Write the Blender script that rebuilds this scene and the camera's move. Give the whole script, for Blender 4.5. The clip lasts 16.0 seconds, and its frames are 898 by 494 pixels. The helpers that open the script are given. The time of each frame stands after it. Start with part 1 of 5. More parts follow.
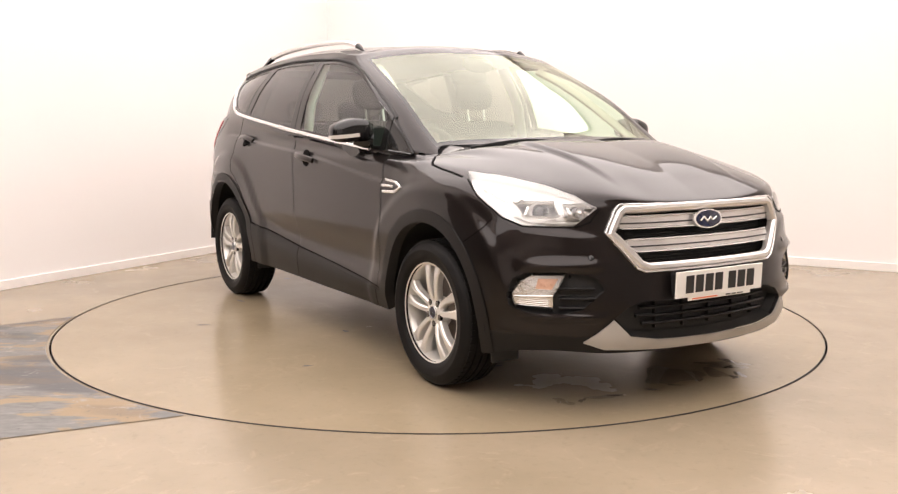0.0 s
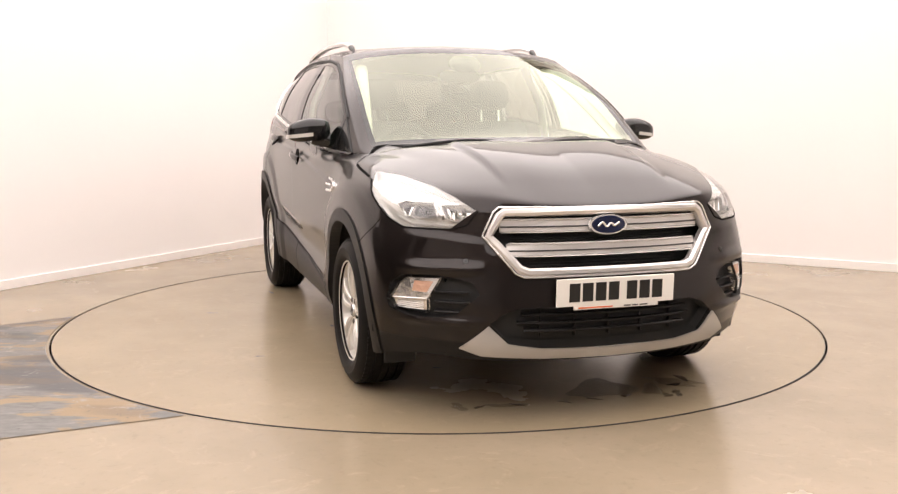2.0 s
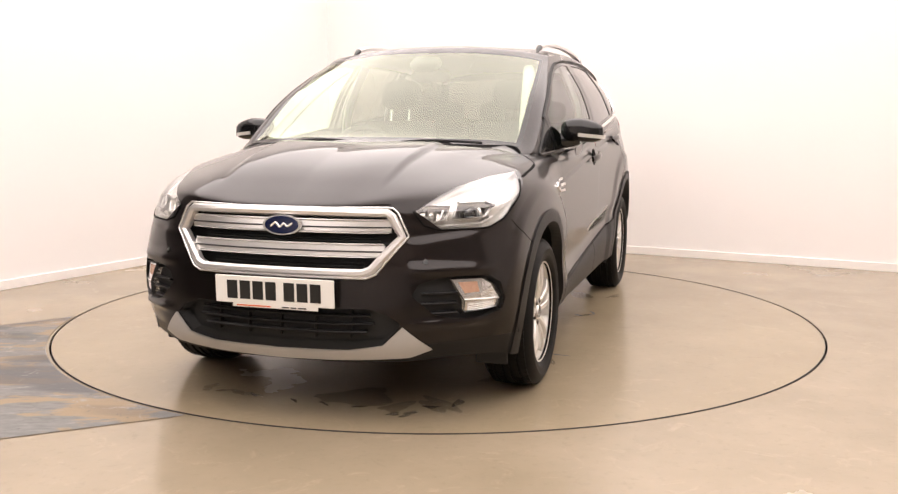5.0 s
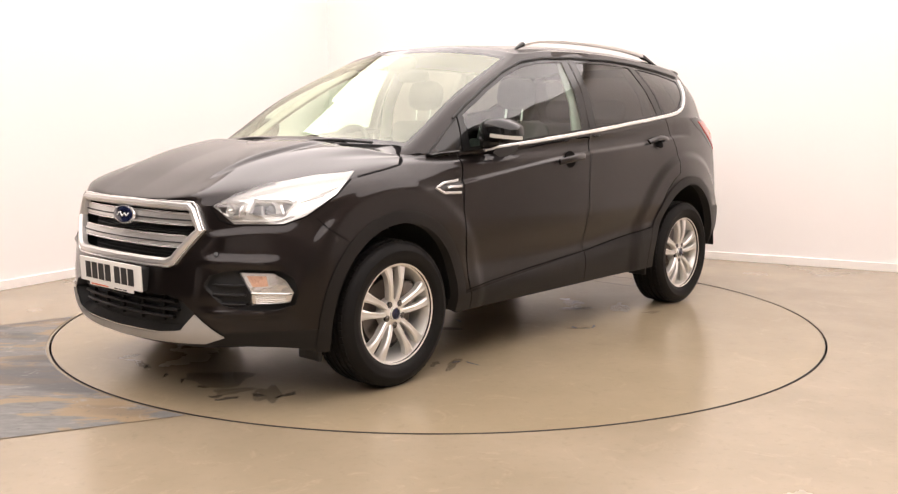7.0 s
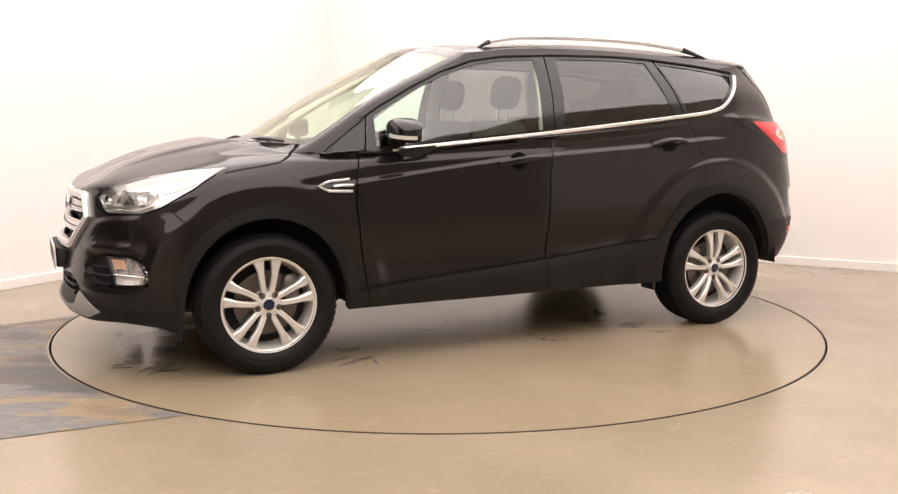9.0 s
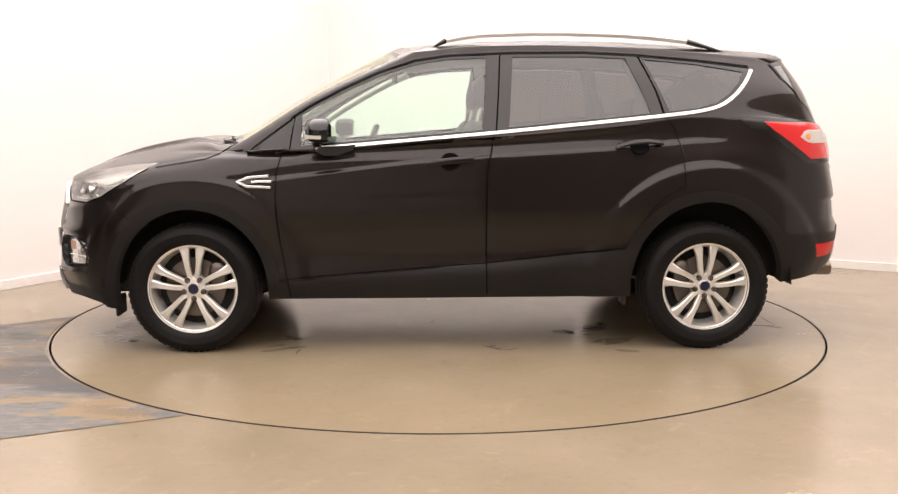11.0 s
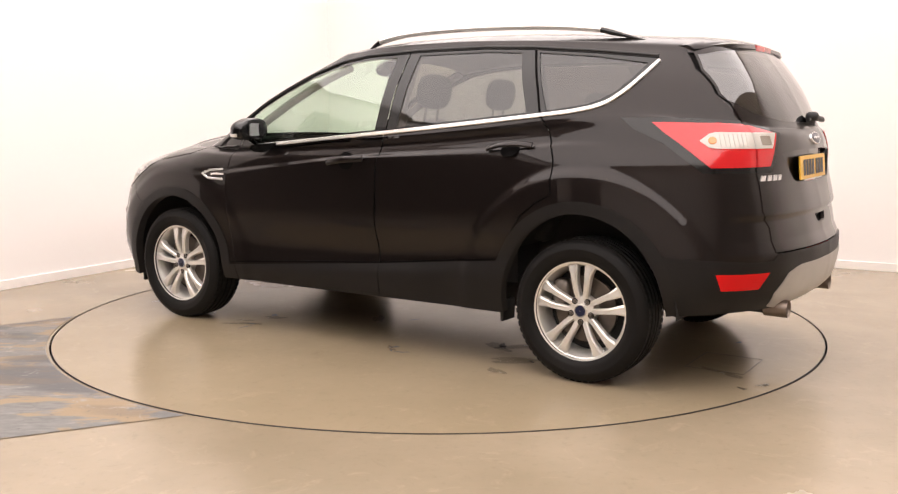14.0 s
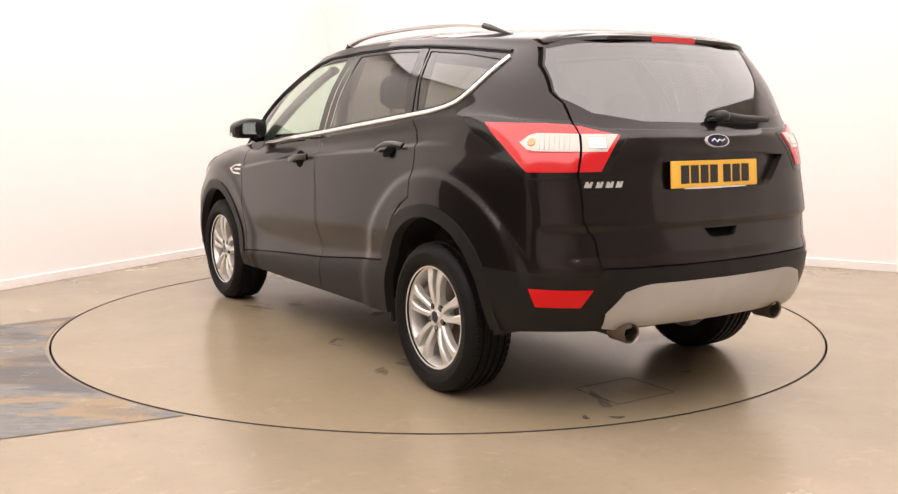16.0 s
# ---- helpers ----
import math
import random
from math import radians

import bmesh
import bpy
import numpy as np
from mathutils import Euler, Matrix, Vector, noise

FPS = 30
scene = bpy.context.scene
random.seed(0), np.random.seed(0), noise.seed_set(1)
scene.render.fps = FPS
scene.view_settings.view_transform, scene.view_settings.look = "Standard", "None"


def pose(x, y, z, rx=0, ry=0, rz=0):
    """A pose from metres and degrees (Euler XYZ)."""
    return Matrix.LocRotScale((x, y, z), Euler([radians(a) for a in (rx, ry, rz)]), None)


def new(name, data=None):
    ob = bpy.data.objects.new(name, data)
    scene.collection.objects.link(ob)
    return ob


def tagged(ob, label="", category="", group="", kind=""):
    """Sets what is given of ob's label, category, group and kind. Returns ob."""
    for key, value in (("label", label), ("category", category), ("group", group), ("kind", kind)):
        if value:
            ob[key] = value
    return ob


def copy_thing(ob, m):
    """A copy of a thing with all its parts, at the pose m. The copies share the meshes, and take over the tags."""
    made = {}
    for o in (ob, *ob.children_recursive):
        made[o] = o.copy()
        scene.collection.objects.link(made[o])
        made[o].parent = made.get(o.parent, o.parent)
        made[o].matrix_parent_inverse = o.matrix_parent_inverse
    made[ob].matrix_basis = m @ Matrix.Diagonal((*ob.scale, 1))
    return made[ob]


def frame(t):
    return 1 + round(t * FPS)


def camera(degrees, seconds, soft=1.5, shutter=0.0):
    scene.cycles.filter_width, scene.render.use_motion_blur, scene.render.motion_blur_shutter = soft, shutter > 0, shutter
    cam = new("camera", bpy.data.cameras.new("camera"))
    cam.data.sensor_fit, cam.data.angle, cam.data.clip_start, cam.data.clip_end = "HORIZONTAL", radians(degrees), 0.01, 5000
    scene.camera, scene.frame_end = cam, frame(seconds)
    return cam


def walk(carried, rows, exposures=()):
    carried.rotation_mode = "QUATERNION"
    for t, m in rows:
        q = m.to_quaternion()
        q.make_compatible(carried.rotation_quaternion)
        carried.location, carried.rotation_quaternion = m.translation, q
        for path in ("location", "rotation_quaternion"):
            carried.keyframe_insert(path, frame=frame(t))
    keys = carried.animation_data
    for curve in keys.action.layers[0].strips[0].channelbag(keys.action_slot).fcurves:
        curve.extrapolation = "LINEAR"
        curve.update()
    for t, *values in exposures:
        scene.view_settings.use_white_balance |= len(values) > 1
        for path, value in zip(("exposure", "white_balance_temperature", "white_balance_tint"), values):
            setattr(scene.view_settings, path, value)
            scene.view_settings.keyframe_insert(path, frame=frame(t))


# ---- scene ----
cam = camera(51.02, 16.0, soft=1.3)
EYE = pose(0, -5.779, 1.213, 90 - 7.72, -0.05, -0.56)
walk(cam, [(0.0, EYE), (16.0, EYE)], exposures=[(0.0, 0.0), (16.0, 0.0)])

# ---- light ----
world = bpy.data.worlds.new("world")
world.use_nodes = True
scene.world = world
world.node_tree.nodes["Background"].inputs[0].default_value = (1.0, 0.95, 0.9, 1)
world.node_tree.nodes["Background"].inputs[1].default_value = 0.05
PANEL_GLOW = 3.05

# ---- plan ----
CORNER = Vector((-1.18, 4.37, 0))                # where the two white walls meet
A = Vector((-0.489, -0.872, 0)).normalized()     # along the drive-in wall, away from the corner
B = Vector((0.872, -0.489, 0)).normalized()      # along the long wall, away from the corner
LA, LB, HIGH = 13.0, 10.0, 3.6
TABLE_R = 2.25
MID = 0.0356                                     # the car's middle line beside the axle of the turntable
FX, RX, HUB = 1.306, -1.384, 0.335               # wheel centres

# heading of the car on the turntable, second by second
TURN = [(0.0, -58.5), (0.5, -59.53), (1.0, -62.31), (1.5, -66.46), (2.0, -72.4), (2.5, -78.3), (3.0, -84.4), (3.5, -90.3),
        (4.0, -96.35), (4.5, -102.25), (7.0, -132.1), (7.5, -137.95), (8.0, -143.8), (8.5, -149.6), (9.0, -155.6),
        (11.5, -184.3), (12.0, -190.15), (12.5, -195.95), (13.0, -201.9), (13.5, -207.7), (14.0, -213.65), (14.5, -219.4),
        (15.0, -225.45), (15.5, -231.3), (16.0, -237.4)]


# ---- materials ----
def material(name, color, rough=0.5, metal=0.0, **more):
    m = bpy.data.materials.new(name)
    m.use_nodes = True
    p = m.node_tree.nodes["Principled BSDF"]
    p.inputs["Base Color"].default_value = (*color, 1)
    p.inputs["Roughness"].default_value = rough
    p.inputs["Metallic"].default_value = metal
    for key, value in more.items():
        p.inputs[key.replace("_", " ")].default_value = value
    return m


def texture(m, kind, scale, **sets):
    n = m.node_tree.nodes.new(kind)
    n.inputs["Scale"].default_value = scale
    for key, value in sets.items():
        n.inputs[key.replace("_", " ")].default_value = value
    coords = m.node_tree.nodes.new("ShaderNodeTexCoord")
    m.node_tree.links.new(coords.outputs["Object"], n.inputs["Vector"])
    return n


def ramp(m, source, stops):
    r = m.node_tree.nodes.new("ShaderNodeValToRGB")
    while len(r.color_ramp.elements) < len(stops):
        r.color_ramp.elements.new(0.5)
    for e, (at, color) in zip(r.color_ramp.elements, stops):
        e.position, e.color = at, (*color, 1)
    m.node_tree.links.new(source, r.inputs[0])
    return r


def mix(m, fac, a, b):
    n = m.node_tree.nodes.new("ShaderNodeMix")
    n.data_type = "RGBA"
    for socket, value in ((n.inputs[0], fac), (n.inputs[6], a), (n.inputs[7], b)):
        if isinstance(value, (tuple, float, int)):
            socket.default_value = value if not isinstance(value, tuple) else (*value, 1)
        else:
            m.node_tree.links.new(value, socket)
    return n.outputs[2]


def bump(m, source, strength, distance):
    b = m.node_tree.nodes.new("ShaderNodeBump")
    b.inputs["Strength"].default_value, b.inputs["Distance"].default_value = strength, distance
    m.node_tree.links.new(source, b.inputs["Height"])
    m.node_tree.links.new(b.outputs[0], m.node_tree.nodes["Principled BSDF"].inputs["Normal"])


def feed(m, source, name):
    m.node_tree.links.new(source, m.node_tree.nodes["Principled BSDF"].inputs[name])


def grey(v):
    return (v, v, v)


def floor_material(name, base, blotch):
    m = material(name, base, 0.3)
    big = texture(m, "ShaderNodeTexNoise", 0.9, Detail=6.0, Roughness=0.6)
    small = texture(m, "ShaderNodeTexNoise", 22.0, Detail=5.0, Roughness=0.7)
    c = mix(m, ramp(m, big.outputs[0], [(0.35, grey(0)), (0.7, grey(1))]).outputs[0], base, blotch)
    c = mix(m, ramp(m, small.outputs[0], [(0.55, grey(0)), (0.8, grey(0.35))]).outputs[0], c, tuple(v * 0.7 for v in base))
    streak = texture(m, "ShaderNodeTexNoise", 5.0, Detail=9.0, Roughness=0.72, Distortion=1.4)
    c = mix(m, ramp(m, streak.outputs[0], [(0.56, grey(0)), (0.72, grey(0.5))]).outputs[0], c, tuple(v * 1.18 for v in blotch))
    c = mix(m, ramp(m, streak.outputs[0], [(0.26, grey(0.45)), (0.40, grey(0))]).outputs[0], c, tuple(v * 0.72 for v in base))
    feed(m, c, "Base Color")
    feed(m, ramp(m, big.outputs[0], [(0.3, grey(0.16)), (0.75, grey(0.30))]).outputs[0], "Roughness")
    bump(m, small.outputs[0], 0.05, 0.002)
    return m


def patch_material():
    m = material("worn floor paint", (0.2, 0.2, 0.2), 0.5)
    wide = texture(m, "ShaderNodeTexNoise", 2.6, Detail=9.0, Roughness=0.65, Distortion=0.4)
    fine = texture(m, "ShaderNodeTexNoise", 14.0, Detail=8.0, Roughness=0.7)
    low = texture(m, "ShaderNodeTexNoise", 1.1, Detail=2.0)
    for n in (wide, fine, low):                     # drawn out along the way the cars drive
        way = m.node_tree.nodes.new("ShaderNodeMapping")
        way.inputs["Rotation"].default_value, way.inputs["Scale"].default_value = (0, 0, radians(-22)), (0.75, 2.2, 1)
        m.node_tree.links.new(n.inputs["Vector"].links[0].from_socket, way.inputs["Vector"])
        m.node_tree.links.new(way.outputs[0], n.inputs["Vector"])
    c = mix(m, ramp(m, fine.outputs[0], [(0.35, grey(0)), (0.65, grey(1))]).outputs[0], (0.12, 0.118, 0.115), (0.20, 0.195, 0.185))
    c = mix(m, ramp(m, wide.outputs[0], [(0.49, grey(0)), (0.53, grey(1))]).outputs[0], c, (0.27, 0.195, 0.115))
    c = mix(m, ramp(m, fine.outputs[0], [(0.62, grey(0)), (0.68, grey(0.8))]).outputs[0], c, (0.30, 0.28, 0.25))
    c = mix(m, ramp(m, low.outputs[0], [(0.53, grey(0)), (0.60, grey(0.75))]).outputs[0], c, (0.06, 0.06, 0.065))
    scratch = texture(m, "ShaderNodeTexNoise", 7.0, Detail=12.0, Roughness=0.78, Distortion=0.8)
    c = mix(m, ramp(m, scratch.outputs[0], [(0.57, grey(0)), (0.62, grey(0.85))]).outputs[0], c, (0.29, 0.27, 0.24))
    c = mix(m, ramp(m, scratch.outputs[0], [(0.36, grey(0.9)), (0.41, grey(0))]).outputs[0], c, (0.085, 0.083, 0.082))
    feed(m, c, "Base Color")
    bump(m, fine.outputs[0], 0.25, 0.004)
    return m


def wall_material(name, color):
    m = material(name, color, 0.75)
    n = texture(m, "ShaderNodeTexNoise", 1.2, Detail=4.0)
    feed(m, mix(m, n.outputs[0], color, tuple(v * 0.95 for v in color)), "Base Color")
    f = texture(m, "ShaderNodeTexNoise", 90.0, Detail=3.0)
    bump(m, f.outputs[0], 0.06, 0.002)
    return m


def paint_material():
    m = material("black paint", (0.012, 0.0105, 0.010), 0.40, 0.75, Coat_Weight=0.72, Coat_Roughness=0.03, Coat_IOR=1.46, Specular_IOR_Level=0.15)
    flake = texture(m, "ShaderNodeTexNoise", 900.0, Detail=1.0)
    dust = texture(m, "ShaderNodeTexNoise", 3.0, Detail=5.0)
    c = mix(m, ramp(m, flake.outputs[0], [(0.6, grey(0)), (0.75, grey(1))]).outputs[0], (0.0125, 0.0092, 0.0085), (0.030, 0.0230, 0.0215))
    feed(m, c, "Base Color")
    feed(m, ramp(m, dust.outputs[0], [(0.3, grey(0.012)), (0.8, grey(0.035))]).outputs[0], "Coat Roughness")
    return m


def grained(name, color, rough, scale=260.0, strength=0.25, depth=0.001):
    m = material(name, color, rough)
    n = texture(m, "ShaderNodeTexNoise", scale, Detail=3.0)
    w = texture(m, "ShaderNodeTexNoise", 4.0, Detail=4.0)
    feed(m, mix(m, w.outputs[0], tuple(v * 0.8 for v in color), tuple(v * 1.25 for v in color)), "Base Color")
    bump(m, n.outputs[0], strength, depth)
    return m


def glass_material(name, tint, straight=0.08, sheen=(1, 1, 1)):
    """Thin glass: light goes straight through, tinted, with a clear reflection that grows to the edges."""
    m = bpy.data.materials.new(name)
    m.use_nodes = True
    t = m.node_tree
    t.nodes.remove(t.nodes["Principled BSDF"])
    clear, gloss = t.nodes.new("ShaderNodeBsdfTransparent"), t.nodes.new("ShaderNodeBsdfGlossy")
    facing, x = t.nodes.new("ShaderNodeLayerWeight"), t.nodes.new("ShaderNodeMixShader")
    power, grow = t.nodes.new("ShaderNodeMath"), t.nodes.new("ShaderNodeMath")
    clear.inputs[0].default_value = (*tint, 1)
    gloss.inputs["Color"].default_value = (*sheen, 1)
    gloss.inputs["Roughness"].default_value = 0.0
    facing.inputs[0].default_value = 0.5
    power.operation, power.inputs[1].default_value = "POWER", 5.0
    grow.operation, grow.inputs[1].default_value, grow.inputs[2].default_value = "MULTIPLY_ADD", 1 - straight, straight
    t.links.new(facing.outputs["Facing"], power.inputs[0])
    t.links.new(power.outputs[0], grow.inputs[0])
    t.links.new(grow.outputs[0], x.inputs[0])
    t.links.new(clear.outputs[0], x.inputs[1])
    t.links.new(gloss.outputs[0], x.inputs[2])
    t.links.new(x.outputs[0], t.nodes["Material Output"].inputs[0])
    return m


def glow(name, color, strength):
    return material(name, (0.8, 0.8, 0.8), 0.5, Emission_Color=(*color, 1), Emission_Strength=strength)


M_FLOOR = floor_material("resin floor", (0.262, 0.213, 0.146), (0.330, 0.268, 0.190))
M_TABLE = floor_material("turntable resin", (0.282, 0.225, 0.147), (0.320, 0.258, 0.173))
M_PATCH = patch_material()
M_WALL = wall_material("white wall paint", (0.86, 0.825, 0.80))
# near-black wall colour that stands for missing light
M_UNLITWALL = wall_material("wall toned dark as unlit", (0.045, 0.042, 0.04))
# grey chosen to weaken the reflection in the car's flank
M_DIMWALL = wall_material("wall greyed for reflections", (0.33, 0.31, 0.295))
M_CEIL = wall_material("ceiling paint", (0.8, 0.77, 0.73))
M_TRIMWHITE = material("white gloss trim", (0.85, 0.81, 0.77), 0.35)
M_STEEL = material("worn steel edge", (0.030, 0.024, 0.020), 0.6, 0.2)
M_GAP = material("dark gap", (0.004, 0.0035, 0.0035), 0.9, Specular_IOR_Level=0.1)
M_PAINT = paint_material()
M_CLAD = grained("black grained plastic", (0.0075, 0.0066, 0.0064), 0.44)
M_CLAD.node_tree.nodes["Principled BSDF"].inputs["Specular IOR Level"].default_value = 0.27
M_GLOSSBLACK = material("gloss black plastic", (0.008, 0.008, 0.008), 0.12)
M_MATTBLACK = grained("matt black plastic", (0.012, 0.012, 0.012), 0.6)
M_CHROME = material("bright chrome", (0.86, 0.85, 0.83), 0.18, 0.7)
M_SATIN = grained("satin silver", (0.68, 0.66, 0.64), 0.32, 400.0, 0.04)
M_SATIN.node_tree.nodes["Principled BSDF"].inputs["Metallic"].default_value = 0.75
M_SKID = grained("silver painted plastic", (0.47, 0.455, 0.43), 0.42, 300.0, 0.06)
M_SKID.node_tree.nodes["Principled BSDF"].inputs["Metallic"].default_value = 0.35
M_ALLOY = grained("silver alloy", (0.74, 0.72, 0.68), 0.34, 300.0, 0.03)
M_ALLOY.node_tree.nodes["Principled BSDF"].inputs["Metallic"].default_value = 0.6
M_RUBBER = grained("tyre rubber", (0.0085, 0.0078, 0.0074), 0.55, 120.0, 0.3)
M_RUBBER.node_tree.nodes["Principled BSDF"].inputs["Specular IOR Level"].default_value = 0.14
M_DISC = grained("brake steel", (0.15, 0.13, 0.115), 0.45, 60.0, 0.1)
M_DISC.node_tree.nodes["Principled BSDF"].inputs["Metallic"].default_value = 0.9
M_CLEAR = glass_material("clear green glass", (0.79, 0.94, 0.86), 0.09)
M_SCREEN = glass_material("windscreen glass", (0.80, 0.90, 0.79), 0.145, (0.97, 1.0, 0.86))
M_PRIVACY = glass_material("privacy glass", (0.175, 0.158, 0.146), 0.08)
M_REARGLASS = glass_material("tinted rear glass", (0.10, 0.092, 0.09), 0.13)
M_LENS = glass_material("lamp lens", (0.97, 0.97, 0.97), 0.08)
M_REDLENS = material("red lamp plastic", (0.55, 0.012, 0.016), 0.15, Coat_Weight=0.6)
M_REDDEEP = material("deep red reflector plastic", (0.60, 0.004, 0.006), 0.25, Specular_IOR_Level=0.3)
M_WHITELENS = material("frosted lamp plastic", (0.50, 0.475, 0.43), 0.15, Coat_Weight=1.0)
M_AMBER = material("amber lamp plastic", (0.75, 0.25, 0.06), 0.2, Coat_Weight=1.0)
M_FOG = grained("ribbed lamp lens", (0.66, 0.65, 0.63), 0.14, 30.0, 0.4, 0.008)
M_FOG.node_tree.nodes["Principled BSDF"].inputs["Metallic"].default_value = 0.8
M_AMBERCLEAR = grained("pale amber lens", (0.55, 0.33, 0.23), 0.15, 60.0, 0.6, 0.02)
M_EXHAUST = grained("bright exhaust steel", (0.22, 0.18, 0.15), 0.36, 80.0, 0.1)
M_EXHAUST.node_tree.nodes["Principled BSDF"].inputs["Metallic"].default_value = 0.9
M_REFLECTOR = material("lamp reflector", (0.85, 0.84, 0.82), 0.1, 1.0)
M_LAMPWHITE = material("silvered lamp housing", (0.66, 0.65, 0.62), 0.22, 0.6)
M_LAMPDARK = grained("dark lamp inside", (0.06, 0.058, 0.055), 0.3)
M_DOME = material("projector glass", (0.02, 0.022, 0.026), 0.03, Coat_Weight=1.0)
M_PLATEWHITE = material("white reflective plate", (0.80, 0.78, 0.73), 0.35)
M_PLATEYELLOW = material("yellow reflective plate", (0.80, 0.46, 0.05), 0.35)
M_PLATEBLACK = material("black plate print", (0.01, 0.01, 0.01), 0.4)
M_ORANGE = material("orange print", (0.75, 0.16, 0.05), 0.5)
M_BLUE = material("dark blue enamel", (0.007, 0.011, 0.038), 0.15)
M_SEAT = grained("dark seat cloth", (0.030, 0.030, 0.030), 0.85, 500.0, 0.3)
M_LINER = grained("pale headlining", (0.55, 0.53, 0.47), 0.9, 300.0, 0.1)
M_CABIN = grained("dark cabin plastic", (0.022, 0.022, 0.022), 0.6)
M_UNDER = grained("underbody", (0.012, 0.011, 0.011), 0.8, 30.0, 0.4)
M_WET = material("wet floor film", (0.10, 0.085, 0.065), 0.07, Alpha=0.30)
M_WATER = material("standing water", (0.16, 0.14, 0.11), 0.02, Alpha=0.55, Coat_Weight=1.0, Coat_IOR=1.8)
M_MIRROR = material("mirror glass", (0.8, 0.82, 0.82), 0.02, 1.0)
M_LIGHT = glow("ceiling lamp diffuser", (1.0, 0.905, 0.885), PANEL_GLOW)


# ---- mesh helpers ----
def part(name, bm, mat, parent=None, label="", smooth=True, angle=40):
    me = bpy.data.meshes.new(name)
    bm.normal_update()
    if smooth:
        for f in bm.faces:
            f.smooth = True
        for e in bm.edges:
            if len(e.link_faces) != 2 or e.calc_face_angle(0) > radians(angle):
                e.smooth = False
    bm.to_mesh(me)
    bm.free()
    me.materials.append(mat)
    ob = new(name, me)
    if parent:
        ob.parent = parent
    if label:
        ob["label"] = label
    return ob


def thing(name, label, category, group="", kind=""):
    return tagged(new(name), label, category, group, kind)


def box(bm, lo, hi, bevel=0.0, m=Matrix()):
    r = bmesh.ops.create_cube(bm, size=1.0)
    lo, hi = Vector(lo), Vector(hi)
    for v in r["verts"]:
        v.co = Vector([(lo[i] + hi[i]) / 2 + v.co[i] * (hi[i] - lo[i]) for i in range(3)])
    vs = r["verts"]
    if bevel:
        es = list({e for v in vs for e in v.link_edges})
        out = bmesh.ops.bevel(bm, geom=es, offset=bevel, segments=3, affect="EDGES", profile=0.5)
        vs = list({v for f in out["faces"] for v in f.verts} | {v for v in vs if v.is_valid})
    for v in vs:
        v.co = m @ v.co
    return bm


def lathe(bm, profile, steps=48, closed=False, m=Matrix()):
    """Turns (radius, height) pairs round the local y axis."""
    rings = []
    for i in range(steps):
        a = 2 * math.pi * i / steps
        rings.append([bm.verts.new(m @ Vector((r * math.cos(a), h, r * math.sin(a)))) for r, h in profile])
    n = len(profile)
    for i in range(steps):
        p, q = rings[i], rings[(i + 1) % steps]
        for k in range(n if closed else n - 1):
            bm.faces.new((p[k], p[(k + 1) % n], q[(k + 1) % n], q[k]))
    return bm


def sweep(bm, path, shape, closed=False, ups=None, sizes=None):
    """Runs a closed cross-section (side, up) along a path of points; sizes: its size at each point."""
    path = [Vector(p) for p in path]
    rings, n = [], len(path)
    for i, p in enumerate(path):
        a, b = path[(i - 1) % n if closed else max(i - 1, 0)], path[(i + 1) % n if closed else min(i + 1, n - 1)]
        along = (b - a).normalized()
        up = Vector(ups[i]) if ups else Vector((0, 0, 1))
        side = along.cross(up)
        side = side.normalized() if side.length > 1e-6 else Vector((1, 0, 0))
        up = side.cross(along).normalized()
        k = sizes[i] if sizes else 1.0
        rings.append([bm.verts.new(p + side * s * k + up * u * k) for s, u in shape])
    k = len(shape)
    for i in range(n if closed else n - 1):
        p, q = rings[i], rings[(i + 1) % n]
        for j in range(k):
            bm.faces.new((p[j], p[(j + 1) % k], q[(j + 1) % k], q[j]))
    if not closed:
        bm.faces.new(rings[0][::-1])
        bm.faces.new(rings[-1])
    return bm


def prism(bm, outline, depth, m=Matrix()):
    """A flat outline (x, z) with a thickness along y."""
    a = [bm.verts.new(m @ Vector((x, 0, z))) for x, z in outline]
    b = [bm.verts.new(m @ Vector((x, depth, z))) for x, z in outline]
    n = len(a)
    bm.faces.new(a)
    bm.faces.new(b[::-1])
    for i in range(n):
        bm.faces.new((a[i], b[i], b[(i + 1) % n], a[(i + 1) % n]))
    return bm


def spline(points, steps):
    """A smooth curve through points."""
    p = np.array(points, float)
    q = np.vstack([2 * p[0] - p[1], p, 2 * p[-1] - p[-2]])
    out = []
    for i in range(1, len(q) - 2):
        for k in range(steps):
            t = k / steps
            a, b, c, d = q[i - 1], q[i], q[i + 1], q[i + 2]
            out.append(0.5 * (2 * b + (c - a) * t + (2 * a - 5 * b + 4 * c - d) * t * t + (3 * b - a - 3 * c + d) * t ** 3))
    out.append(p[-1])
    return np.array(out)


def oval(w, h, n=12):
    return [(w * math.cos(2 * math.pi * i / n), h * math.sin(2 * math.pi * i / n)) for i in range(n)]


# ---- the room ----
def room_frame():
    """From wall coordinates (along the long wall, away from it, up) to the world."""
    m = Matrix.Identity(4)
    for i, v in enumerate((B, A, Vector((0, 0, 1)))):
        m.col[i].xyz = v
    m.translation = CORNER
    return m


ROOM = room_frame()
DOOR_A, DOOR_B, DOOR_H = 5.9, 11.4, 2.9      # the drive-in opening in the short wall


